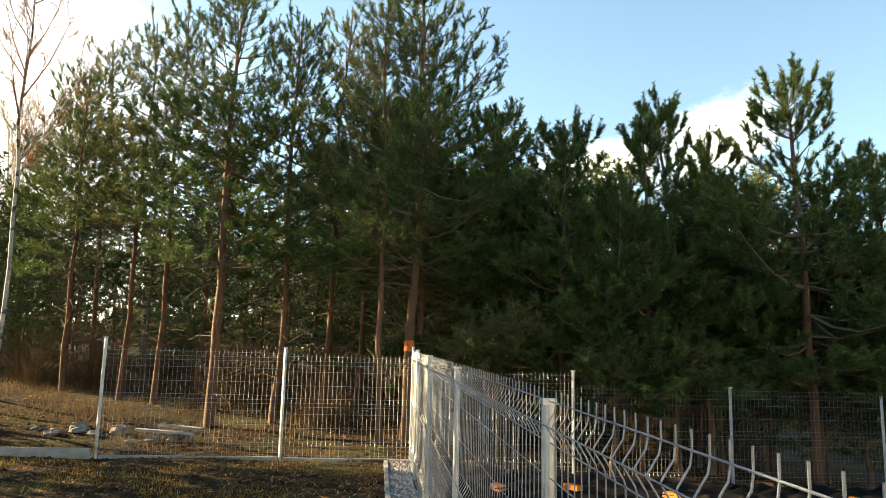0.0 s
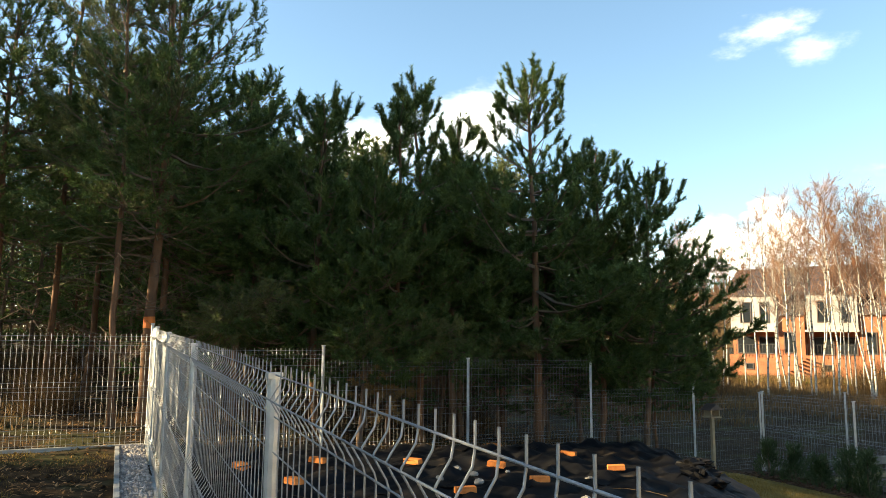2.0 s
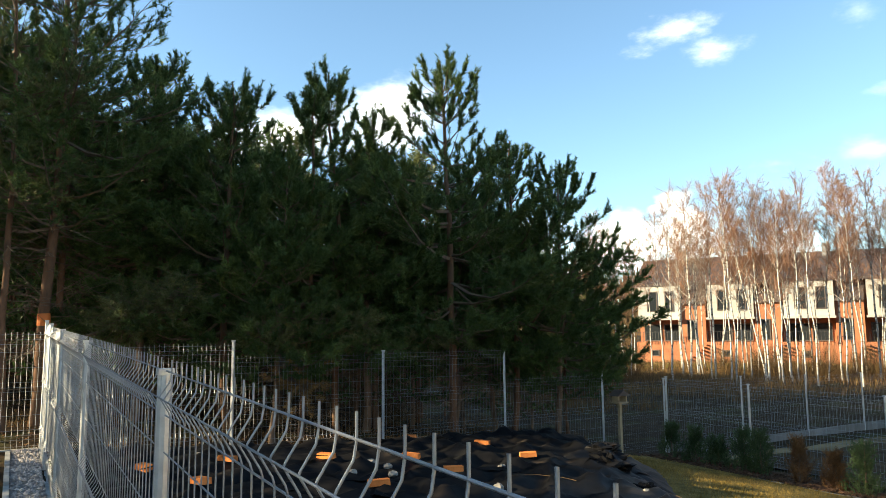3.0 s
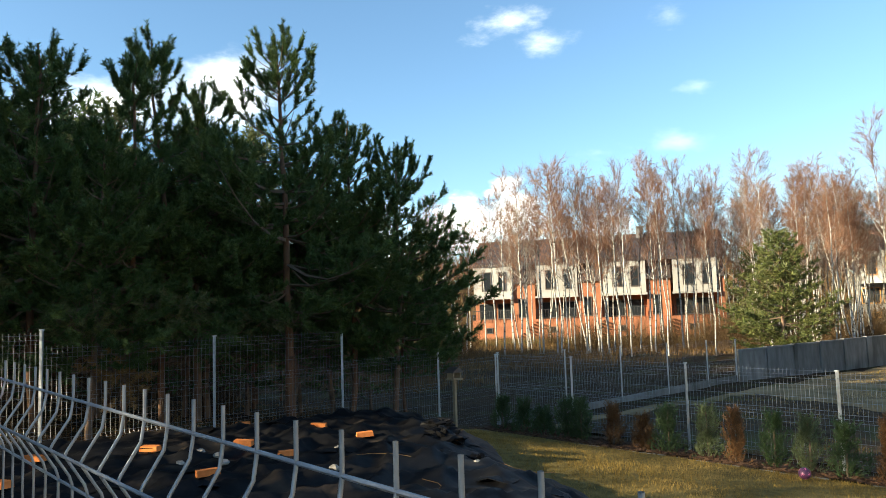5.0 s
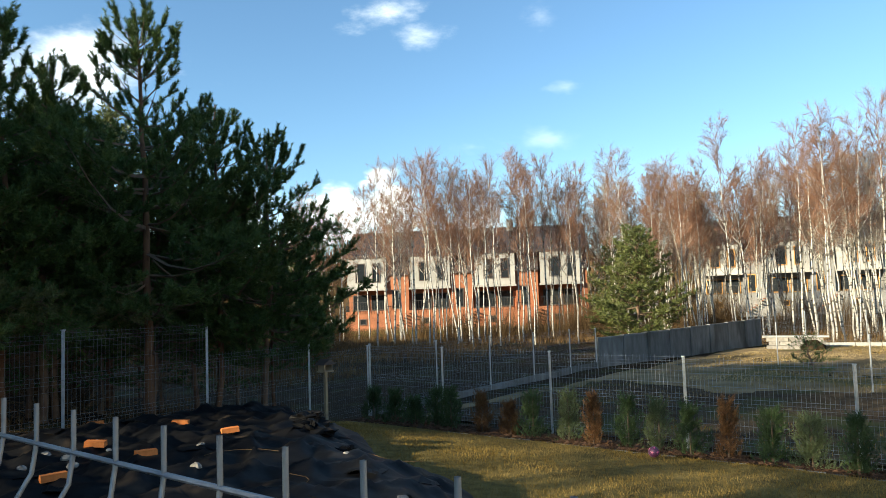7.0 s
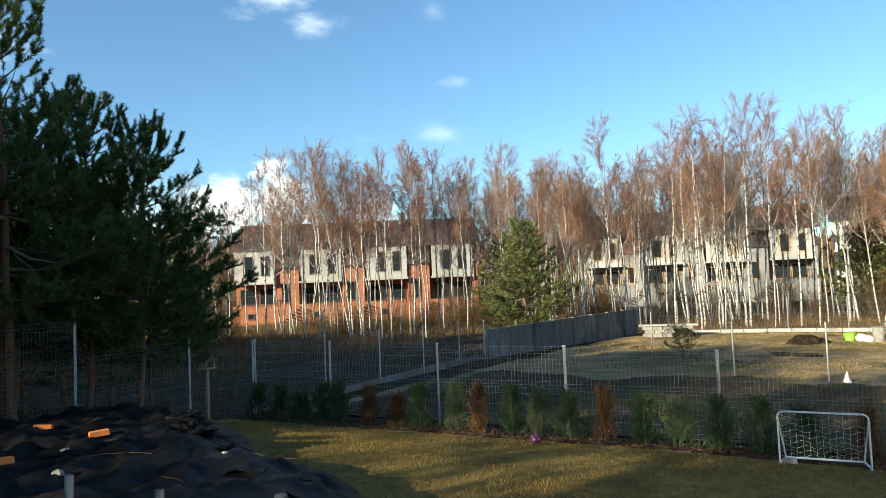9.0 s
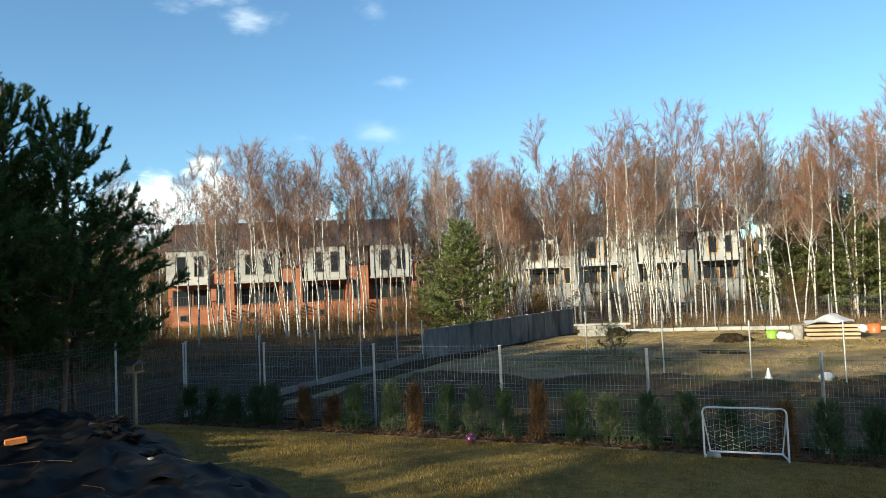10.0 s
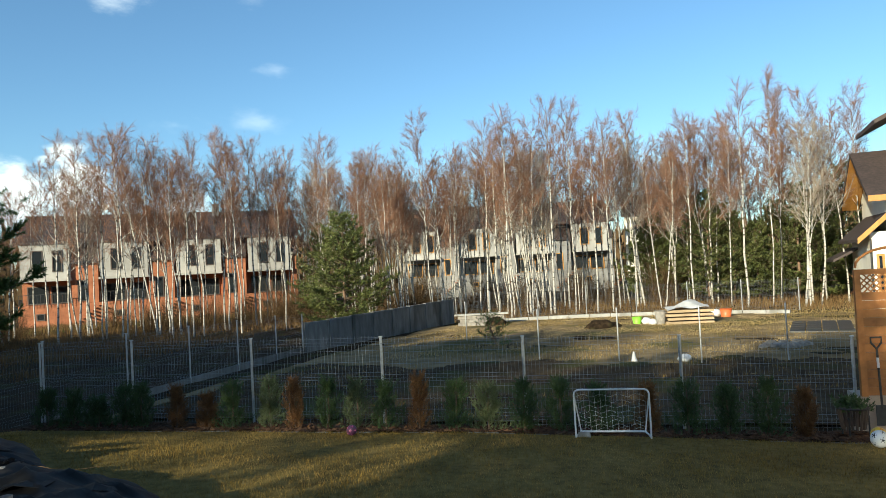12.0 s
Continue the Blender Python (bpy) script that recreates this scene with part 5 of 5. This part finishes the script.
for i, (x, y, a, l) in enumerate([(-3.1, 11.0, 8, 0.9), (-2.9, 11.15, -6, 0.7)]):
    solid("plank", Shape().box(-l / 2, l / 2, -0.06, 0.06, 0, 0.035, None, 0.003), CONC, "short grey plank lying on rubble", "plank", pose(x, y, gz(x, y) + 0.16 + 0.05 * i, 3, 4, a))
ring = [marked.matrix_world @ v.co for v in TALL[0][0].vertices]
zm = gz(0.72, 11.7) + 1.62
lowr, highr = (sum((v for v in ring if a < v.z - zm < b), Vector()) / sum(1 for v in ring if a < v.z - zm < b) for a, b in ((-0.6, 0.0), (0.0, 0.7)))
mid = lowr.lerp(highr, (zm - lowr.z) / (highr.z - lowr.z))
solid("paint_band", Shape().tube([(0, 0, -0.09), (0.004, 0, 0.0), (0, 0, 0.1)], [0.092, 0.094, 0.09], 12, False), PAINT_MARK, "orange paint mark round a pine trunk", "paint mark", pose(mid.x, mid.y, zm))

# ---------------------------------------------------------------- neighbouring plot


def at(yaw, dist, up=0.0):
    x, y = polar(yaw, dist)
    return x, y, gz(x, y) + up


border = thing("plot_border", "low pale concrete border along the birches", "border", kind="structure")
prev = None
for yaw in np.arange(-79, -104.5, -1.6):
    x, y, z = at(yaw, 36.5 - 0.05 * (yaw + 90) ** 2 * 0.12)
    if prev:
        px, py, pz = prev
        m = pose(px, py, pz, 0, 0, math.degrees(math.atan2(y - py, x - px)))
        part("border_block", Shape().box(0.01, math.hypot(x - px, y - py) - 0.01, -0.08, 0.08, -0.2, 0.17, m, 0.01), CONC, border)
    prev = (x, y, z)
pf = [at(yaw, 37.3) for yaw in np.arange(-77, -104, -3.8)]
fence_run("mesh_fence", "far mesh fence in front of the birch grove", [(x, y, z + 1.55) for x, y, z in pf], [(a[2] + 1.5, b[2] + 1.5) for a, b in zip(pf, pf[1:])], (-1, 0), post_low=1.7)
pg = [at(-78.85, 27.2), at(-84.6, 20.8), at(-90.75, 20.3), at(-96.8, 19.9), at(-102.7, 20.4)]
for i, (x, y, z) in enumerate(pg):
    solid("fence_post", Shape().tube([(0, 0, -0.2), (0, 0, 1.5)], 0.02, 8), GALV_POST, "lone galvanised fence post without panels", "post", pose(x, y, z), group="lone posts")

# stack of timber under grey sheeting
stack = thing("timber_stack", "stack of pale timber and pallets under grey sheeting", "timber stack", pose(*at(-95.95, 31.8), 0, 0, -88))
for lay in range(4):
    for k in range(4):
        part("timber", Shape().box(-0.95 + 0.08 * (lay % 2), 0.95 - 0.1 * k * (lay % 2), -0.6 + 0.3 * k, -0.36 + 0.3 * k, 0.16 * lay, 0.16 * lay + 0.1, None, 0.004), PALE_WOOD, stack)
cov = sheet("cover", np.linspace(-0.9, 0.8, 24), np.linspace(-0.7, 0.75, 14), lambda x, y: 0.62 + 0.34 * np.exp(-((x - 0.1) ** 2 / 0.35 + y ** 2 / 0.3)) + 0.05 * np.sin(6 * x + 3 * y) * np.sin(7 * y), PLASTIC_GREY)
part("cover", cov, None, stack, "crumpled grey plastic cover")


def tub(name, label, category, yaw, dist, r, h, material):
    t = thing(name, label, category, pose(*at(yaw, dist)))
    part("body", Shape().tube([(0, 0, 0), (0, 0, h), (0, 0, h), (0, 0, 0.06)], [r * 0.8, r, r * 0.92, r * 0.74], 16), material, t, smooth=True)
    part("rim", Shape().tube([(r * 1.02 * math.cos(a), r * 1.02 * math.sin(a), h) for a in np.linspace(0, 6.2832, 17)], 0.015, 5), material, t)


tub("bucket", "bright green plastic bucket lying by timber", "bucket", -92.2, 31.7, 0.2, 0.3, PLASTIC_G)
tub("bucket", "orange-red plastic tub standing on ground", "bucket", -98.65, 34.3, 0.26, 0.36, PLASTIC_R)
tub("barrel", "grey dented barrel beside timber", "barrel", -93.95, 31.4, 0.22, 0.55, STONE)
for yaw, d, r in ((-92.9, 31.5, 0.22), (-93.35, 31.3, 0.18), (-97.9, 34.6, 0.26), (-97.5, 34.4, 0.2), (-95.65, 20.3, 0.15), (-95.35, 20.4, 0.11)):
    solid("bag", ball_shape(r, 14, 10, 0.75, 0.14, int(d * 10 + r * 100)), PLASTIC_W, "white plastic bag with building waste", "bag", pose(*at(yaw, d, r * 0.6)), group="white bags", smooth=True)
solid("white_cone", Shape().tube([(0, 0, 0), (0, 0, 0.08), (0, 0, 0.28)], [0.1, 0.07, 0.02], 12), PLASTIC_W, "small white cone-shaped marker on soil", "marker", pose(*at(-91.86, 20.3)))
for i, (yaw, d, w, h) in enumerate([(-81.2, 34.4, 0.5, 0.4), (-89.4, 30.3, 0.6, 0.35), (-90.3, 30.6, 0.45, 0.22)]):
    solid("soil_heap", ball_shape(w, 16, 10, h / w, 0.12, i + 70), SOIL, "low heap of dark soil", "soil heap", pose(*at(yaw, d)), smooth=True)
for i in range(16):
    yaw, d = -101.0 - 0.19 * i - 0.1 * (i % 3), 23.0 + 0.3 * (i % 4)
    solid("rock", ball_shape(0.12 + 0.04 * (i % 3), 8, 6, 0.6, 0.2, i + 300), STONE, "pale rock in a low row of stones", "rock", pose(*at(yaw, d, 0.04)), group="row of stones")
pile = thing("paving", "dark grey paving slabs laid beside the pale house", "paving", pose(*at(-104.9, 29.0), 0, 0, -15))
for lay in range(5):
    for k in range(4):
        part("slab", Shape().box(-2.0 + 0.8 * lay, -1.23 + 0.8 * lay, -1.0 + 0.5 * k, -0.53 + 0.5 * k, -0.05, 0.07, None, 0.006), BLACK, pile)
low = thing("low_stone_wall", "low pale block wall with flat top", "wall", pose(*at(-80.0, 34.5), 0, 0, -80))
for r in range(3):
    for k in range(5):
        part("block", Shape().box(-1.1 + 0.45 * k + 0.1 * (r % 2), -0.67 + 0.45 * k + 0.1 * (r % 2), -0.15, 0.15, 0.17 * r, 0.17 * r + 0.16, None, 0.008), STONE, low)
part("top_slab", Shape().box(-1.25, 1.35, -0.22, 0.22, 0.515, 0.59, None, 0.008), CONC, low)
sp = pine_meshes(91, 1.1, 0.05, 0.55, whorl=0.2, subs=7, per=12, nl=0.09, width=0.02, gap=0.1, dead=0, r0=0.03)
x, y, z = at(-81.0, 25.5)
plant_pine(sp, "knee-high pine sapling on the bare plot", x, y, 1.0, 0, group="saplings")

# pale sandy ground of the plot, and a darker soil sheet over its near part
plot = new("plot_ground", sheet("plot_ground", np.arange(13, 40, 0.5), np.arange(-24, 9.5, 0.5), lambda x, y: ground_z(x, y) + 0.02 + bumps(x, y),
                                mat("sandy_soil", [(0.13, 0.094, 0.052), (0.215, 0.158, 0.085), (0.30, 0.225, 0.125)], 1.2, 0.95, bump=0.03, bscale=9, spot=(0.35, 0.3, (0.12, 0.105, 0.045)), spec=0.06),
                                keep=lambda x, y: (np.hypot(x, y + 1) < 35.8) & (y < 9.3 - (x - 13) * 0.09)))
near_ground = new("tilled_ground", sheet("tilled_ground", np.arange(12.9, 21.5, 0.2), np.arange(-12, 8.9, 0.25), lambda x, y: ground_z(x, y) + 0.05 + bumps(x, y) + 0.03 * np.sin(5.1 * x + 0.8 * y) * np.sin(3.3 * y),
                                    mat("dark_soil", [(0.035, 0.024, 0.015), (0.07, 0.05, 0.03), (0.11, 0.08, 0.048)], 3, 0.95, bump=0.04, bscale=14, spot=(0.5, 0.3, (0.07, 0.068, 0.028)), spec=0.05),
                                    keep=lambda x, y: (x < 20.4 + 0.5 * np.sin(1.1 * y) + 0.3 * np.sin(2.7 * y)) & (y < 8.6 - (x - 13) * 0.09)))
tagged(near_ground, "darker soil with sparse weeds on the near part of the neighbouring plot", "ground", kind="structure")
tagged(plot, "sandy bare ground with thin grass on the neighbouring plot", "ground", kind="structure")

# ---------------------------------------------------------------- timber terrace screen at the garden's end
screen = thing("privacy_screen", "stained timber privacy screen with lattice top", "screen", pose(12.42, -4.7, -0.62, 0, 0, -90))
part("plinth", Shape().box(-0.02, 3.5, 0.05, 0.6, -0.3, 0.42), BEIGE, screen, "beige rendered plinth")
for k in range(12):
    part("board", Shape().box(0.07, 3.4, 0.0, 0.03, 0.44 + 0.13 * k, 0.44 + 0.13 * k + 0.124, None, 0.003), DECK, screen)
for x in (0.0, 1.2, 2.4, 3.4):
    part("post", Shape().box(x, x + 0.09, -0.03, 0.06, 0.43, 2.34, None, 0.004), DECK, screen)
part("rail", Shape().box(0.09, 3.4, -0.02, 0.05, 2.26, 2.34, None, 0.004), DECK, screen)
lat = Shape()
for k in range(40):
    for sgn in (1, -1):
        x0 = 0.1 + 0.085 * k
        lat.box(-0.22, 0.22, -0.004, 0.004, -0.01, 0.01, pose(x0, 0.01 + 0.006 * sgn, 2.13, 0, 45 * sgn, 0))
part("lattice", lat, DECK, screen)["kind"] = "stuff"
for k in range(3):
    part("arch", Shape().tube([(0.1 + 1.15 * k + 0.57 - 0.55 * math.cos(a), 0.3, 2.36 + 0.3 * math.sin(a)) for a in np.linspace(0, 3.1416, 13)], 0.02, 6), DECK, screen)
spade = thing("garden_spade", "black garden spade leaning against timber screen", "spade", pose(12.28, -4.93, -0.6, 0, 4, 0))
part("shaft", Shape().tube([(0, 0, 0.25), (0, 0, 1.15)], 0.017, 8), BLACK, spade)
part("grip", Shape().tube([(0, 0, 1.13), (0, 0.07, 1.22), (0, 0.075, 1.3), (0, -0.075, 1.3), (0, -0.07, 1.22), (0, 0, 1.13)], 0.014, 6), BLACK, spade)
part("ferrule", Shape().tube([(0, 0, 0.85), (0, 0, 1.0)], 0.019, 8), PLASTIC_W, spade, "white worn label")
part("blade", Shape().box(-0.008, 0.008, -0.09, 0.09, 0.0, 0.3, None, 0.003), BLACK, spade)
bas = thing("planter_basket", "slatted wooden basket planter with dark foliage", "planter", pose(11.6, -4.32, gz(11.6, -4.32) + 0.06))
for k in range(16):
    a = k * 6.2832 / 16
    part("slat", Shape().tube([(0.14 * math.cos(a), 0.14 * math.sin(a), 0.12), (0.2 * math.cos(a), 0.2 * math.sin(a), 0.44)], 0.018, 4), FRAME, bas)
for a in (0.5, 2.6, 4.7):
    part("leg", Shape().tube([(0.2 * math.cos(a), 0.2 * math.sin(a), 0), (0.2 * math.cos(a), 0.2 * math.sin(a), 0.3)], 0.012, 6), BLACK, bas)
part("hoop", Shape().tube([(0.21 * math.cos(a), 0.21 * math.sin(a), 0.42) for a in np.linspace(0, 6.2832, 25)], 0.014, 6), BLACK, bas)
br = np.random.default_rng(3)
nn = 160
fol = Shape()
fp = np.column_stack([br.normal(0, 0.1, nn), br.normal(0, 0.1, nn), br.uniform(0.36, 0.52, nn)])
blades(fol, fp, unit(br.normal(0, 0.5, (nn, 3)) + (0, 0, 0.7)), np.full(nn, 0.06), 7, 0.07, 0.02, 0.8, br)
part("foliage", fol, THUJA, bas)
football("football", "white and black football beside the planter", 10.45, -4.27, 0.11, PLASTIC_W, BLACK)
football("football", "yellow and orange toy ball", 10.95, -4.42, 0.10, YELLOW, PLASTIC_R)

# ---------------------------------------------------------------- grasses and litter
gr = np.random.default_rng(12)


def grass(name, label, n, xr, yr, h, w, material, keep, up=0.0, lean=0.5):
    x, y = gr.uniform(*xr, n), gr.uniform(*yr, n)
    ok = keep(x, y)
    x, y = x[ok], y[ok]
    z = ground_z(x, y) + up
    m = len(x)
    hh = gr.uniform(0.5, 1.2, m) * h
    a, le = gr.uniform(0, 6.28, m), gr.uniform(0, lean, m)
    tip = np.column_stack([x + np.cos(a) * hh * le, y + np.sin(a) * hh * le, z + hh])
    b = gr.uniform(0, 6.28, m)
    dx = np.column_stack([np.cos(b), np.sin(b), np.zeros(m)]) * w
    base = np.column_stack([x, y, z - 0.01])
    v = np.stack([base - dx, base + dx, tip], 1).reshape(-1, 3)
    return solid(name, Shape().add(v, np.arange(len(v)).reshape(-1, 3)), material, label, "grass", kind="stuff")


grass("lawn_grass", "short yellow-green lawn grass", 150000, (3.5, 10.98), (-5, 9.2), 0.04, 0.004, GRASS, lambda x, y: x > lawn_edge(y) - 0.1, 0.045, 0.9)
grass("dry_grass", "dry tan grass under the birches", 60000, (14, 62), (8, 46), 0.45, 0.012, DRY, lambda x, y: (y > 9.9 + np.maximum(0, x - 36) * 0.1) & (np.sin(x * 0.5) * np.sin(y * 0.43) > -0.35 - 0.02 * (y - 10)) & (y > 16 - np.abs(x - 30) * 0.0), 0.0, 0.8)
grass("dry_grass", "dry tan grass below the birch grove", 26000, (33, 52), (-26, 8), 0.4, 0.014, DRY, lambda x, y: np.hypot(x, y + 1) > 37.5, 0.0, 0.8)
grass("forest_grass", "dry yellow grass on the pine wood floor", 60000, (-22, 12), (10.2, 30), 0.2, 0.005, DRY, lambda x, y: (np.sin(x * 1.3 + 2) * np.sin(y * 1.1) > 0.0) & (x < -1 + 0.0 * y) | (np.sin(x * 2.3) * np.sin(y * 1.7) > 0.55), 0.0, 0.9)
grass("yard_grass", "sparse short grass on the bare yard", 26000, (-8, 0.3), (3.5, 9.8), 0.05, 0.004, GRASS, lambda x, y: np.sin(x * 1.9 + 1) * np.sin(y * 2.4) + 0.3 * np.sin(x * 5) > -0.1, 0.0, 0.9)
grass("plot_grass", "thin grass on the neighbouring plot", 30000, (13, 36), (-16, 8.5), 0.09, 0.008, GRASS, lambda x, y: (np.sin(x * 0.6) * np.sin(y * 0.5 + 1) > 0.0) & (y < 8.6 - (x - 13) * 0.09), 0.02, 0.8)
grass("green_lawn", "short green grass in front of the brick row", 60000, (38, 68), (18, 56), 0.07, 0.03, mat("green_grass", [(0.06, 0.095, 0.02), (0.11, 0.15, 0.035)], 1.5, 0.8, vary=0.3, thru=0.2, spec=0.06), lambda x, y: (np.hypot(x - 0.4, y + 1) > 58) & (np.hypot(x - 0.4, y + 1) < 69), 0.0, 1.2)
grass("straw_grass", "pale dry grass on the far sunny part of the plot", 150000, (20.5, 43), (-22, 9), 0.05, 0.006, STRAW, lambda x, y: (np.sin(x * 0.9 + 0.6 * y) * np.sin(y * 0.7 + 2) + 0.3 * (x - 24) / 6 > 0.0) & (y < 8.2 - (x - 13) * 0.09), 0.015, 1.6)
# needles and leaves lying on the soil
lit = Shape()
n = 42000
x, y = gr.uniform(-9, 11, n), gr.uniform(4.5, 17, n)
ok = (y > 9.95) | (x < 0.3)
x, y = x[ok], y[ok]
m = len(x)
a = gr.uniform(0, 6.28, m)
l = gr.uniform(0.015, 0.045, m)
c = np.column_stack([x, y, ground_z(x, y) + bumps(x, y) + 0.012])
u = np.column_stack([np.cos(a), np.sin(a), gr.uniform(-0.3, 0.6, m)]) * l[:, None]
w = np.column_stack([-np.sin(a), np.cos(a), gr.uniform(-0.2, 0.4, m)]) * (l * 0.5)[:, None]
v = np.stack([c - u, c + w, c + u], 1).reshape(-1, 3)
solid("leaf_litter", Shape().add(v, np.arange(len(v)).reshape(-1, 3)), mat("fallen_needles", [(0.15, 0.075, 0.034), (0.26, 0.14, 0.062), (0.34, 0.2, 0.1)], 0.8, 0.9, vary=0.4, spec=0.06), "fallen brown leaves and needles on soil", "leaf litter", kind="stuff")

# clods of soil on the bare yard and the wood's edge
cl = Shape()
for i in range(2600):
    x, y = gr.uniform(-8, 0.3), gr.uniform(4.0, 13.0)
    r = gr.uniform(0.008, 0.035) * (1.6 if i % 40 == 0 else 1)
    c = np.array([x, y, gz(x, y) + float(bumps(x, y)) + r * 0.2])
    cl.add(c + np.array([(r, 0, 0), (0, r, 0), (-r, 0, 0), (0, -r, 0), (0, 0, r * 0.7)]) * gr.uniform(0.6, 1.4, (5, 3)), [(0, 1, 4), (1, 2, 4), (2, 3, 4), (3, 0, 4)])
solid("soil_clods", cl, SOIL, "small clods of dark soil on the yard", "soil", kind="stuff")

# far woods closing the horizon
fw = Shape()
n = 42000
a = gr.uniform(0, 6.2832, n)
d = gr.uniform(130, 190, n)
x, y = d * np.cos(a), d * np.sin(a)
hmax = 11 + 2.5 * np.sin(a * 9) + 1.5 * np.sin(a * 31) + 1.2 * np.sin(a * 77)
h = gr.uniform(0, 1, n) * hmax
c = np.column_stack([x, y, h - 1.2])
t = np.column_stack([gr.normal(0, 0.5, n), gr.normal(0, 0.5, n), gr.uniform(1.5, 3.5, n)])
w = np.column_stack([-np.sin(a), np.cos(a), np.zeros(n)]) * gr.uniform(0.2, 0.6, n)[:, None]
v = np.stack([c - w, c + w, c + t], 1).reshape(-1, 3)
solid("far_woods", Shape().add(v, np.arange(len(v)).reshape(-1, 3)), BUSH_TWIG, "distant brownish leafless woods on the horizon", "woods", kind="stuff")

# an unseen house added beside the garden, behind the viewer, to block sky light
own = thing("unseen_house", "unseen added house, cream with dark roof, blocking sky behind the viewer", "house", pose(-2, -17.5, 0.0))
part("wall", Shape().box(0, 15, 0, 9, -0.8, 5.4), RENDER_CREAM, own)
part("roof_slope", slab([(-0.6, -0.7, 5.2), (15.6, -0.7, 5.2), (15.6, 4.5, 8.8), (-0.6, 4.5, 8.8)], 0.22), ROOF, own)
part("roof_slope", slab([(-0.6, 4.5, 8.8), (15.6, 4.5, 8.8), (15.6, 9.7, 5.2), (-0.6, 9.7, 5.2)], 0.22), ROOF, own)
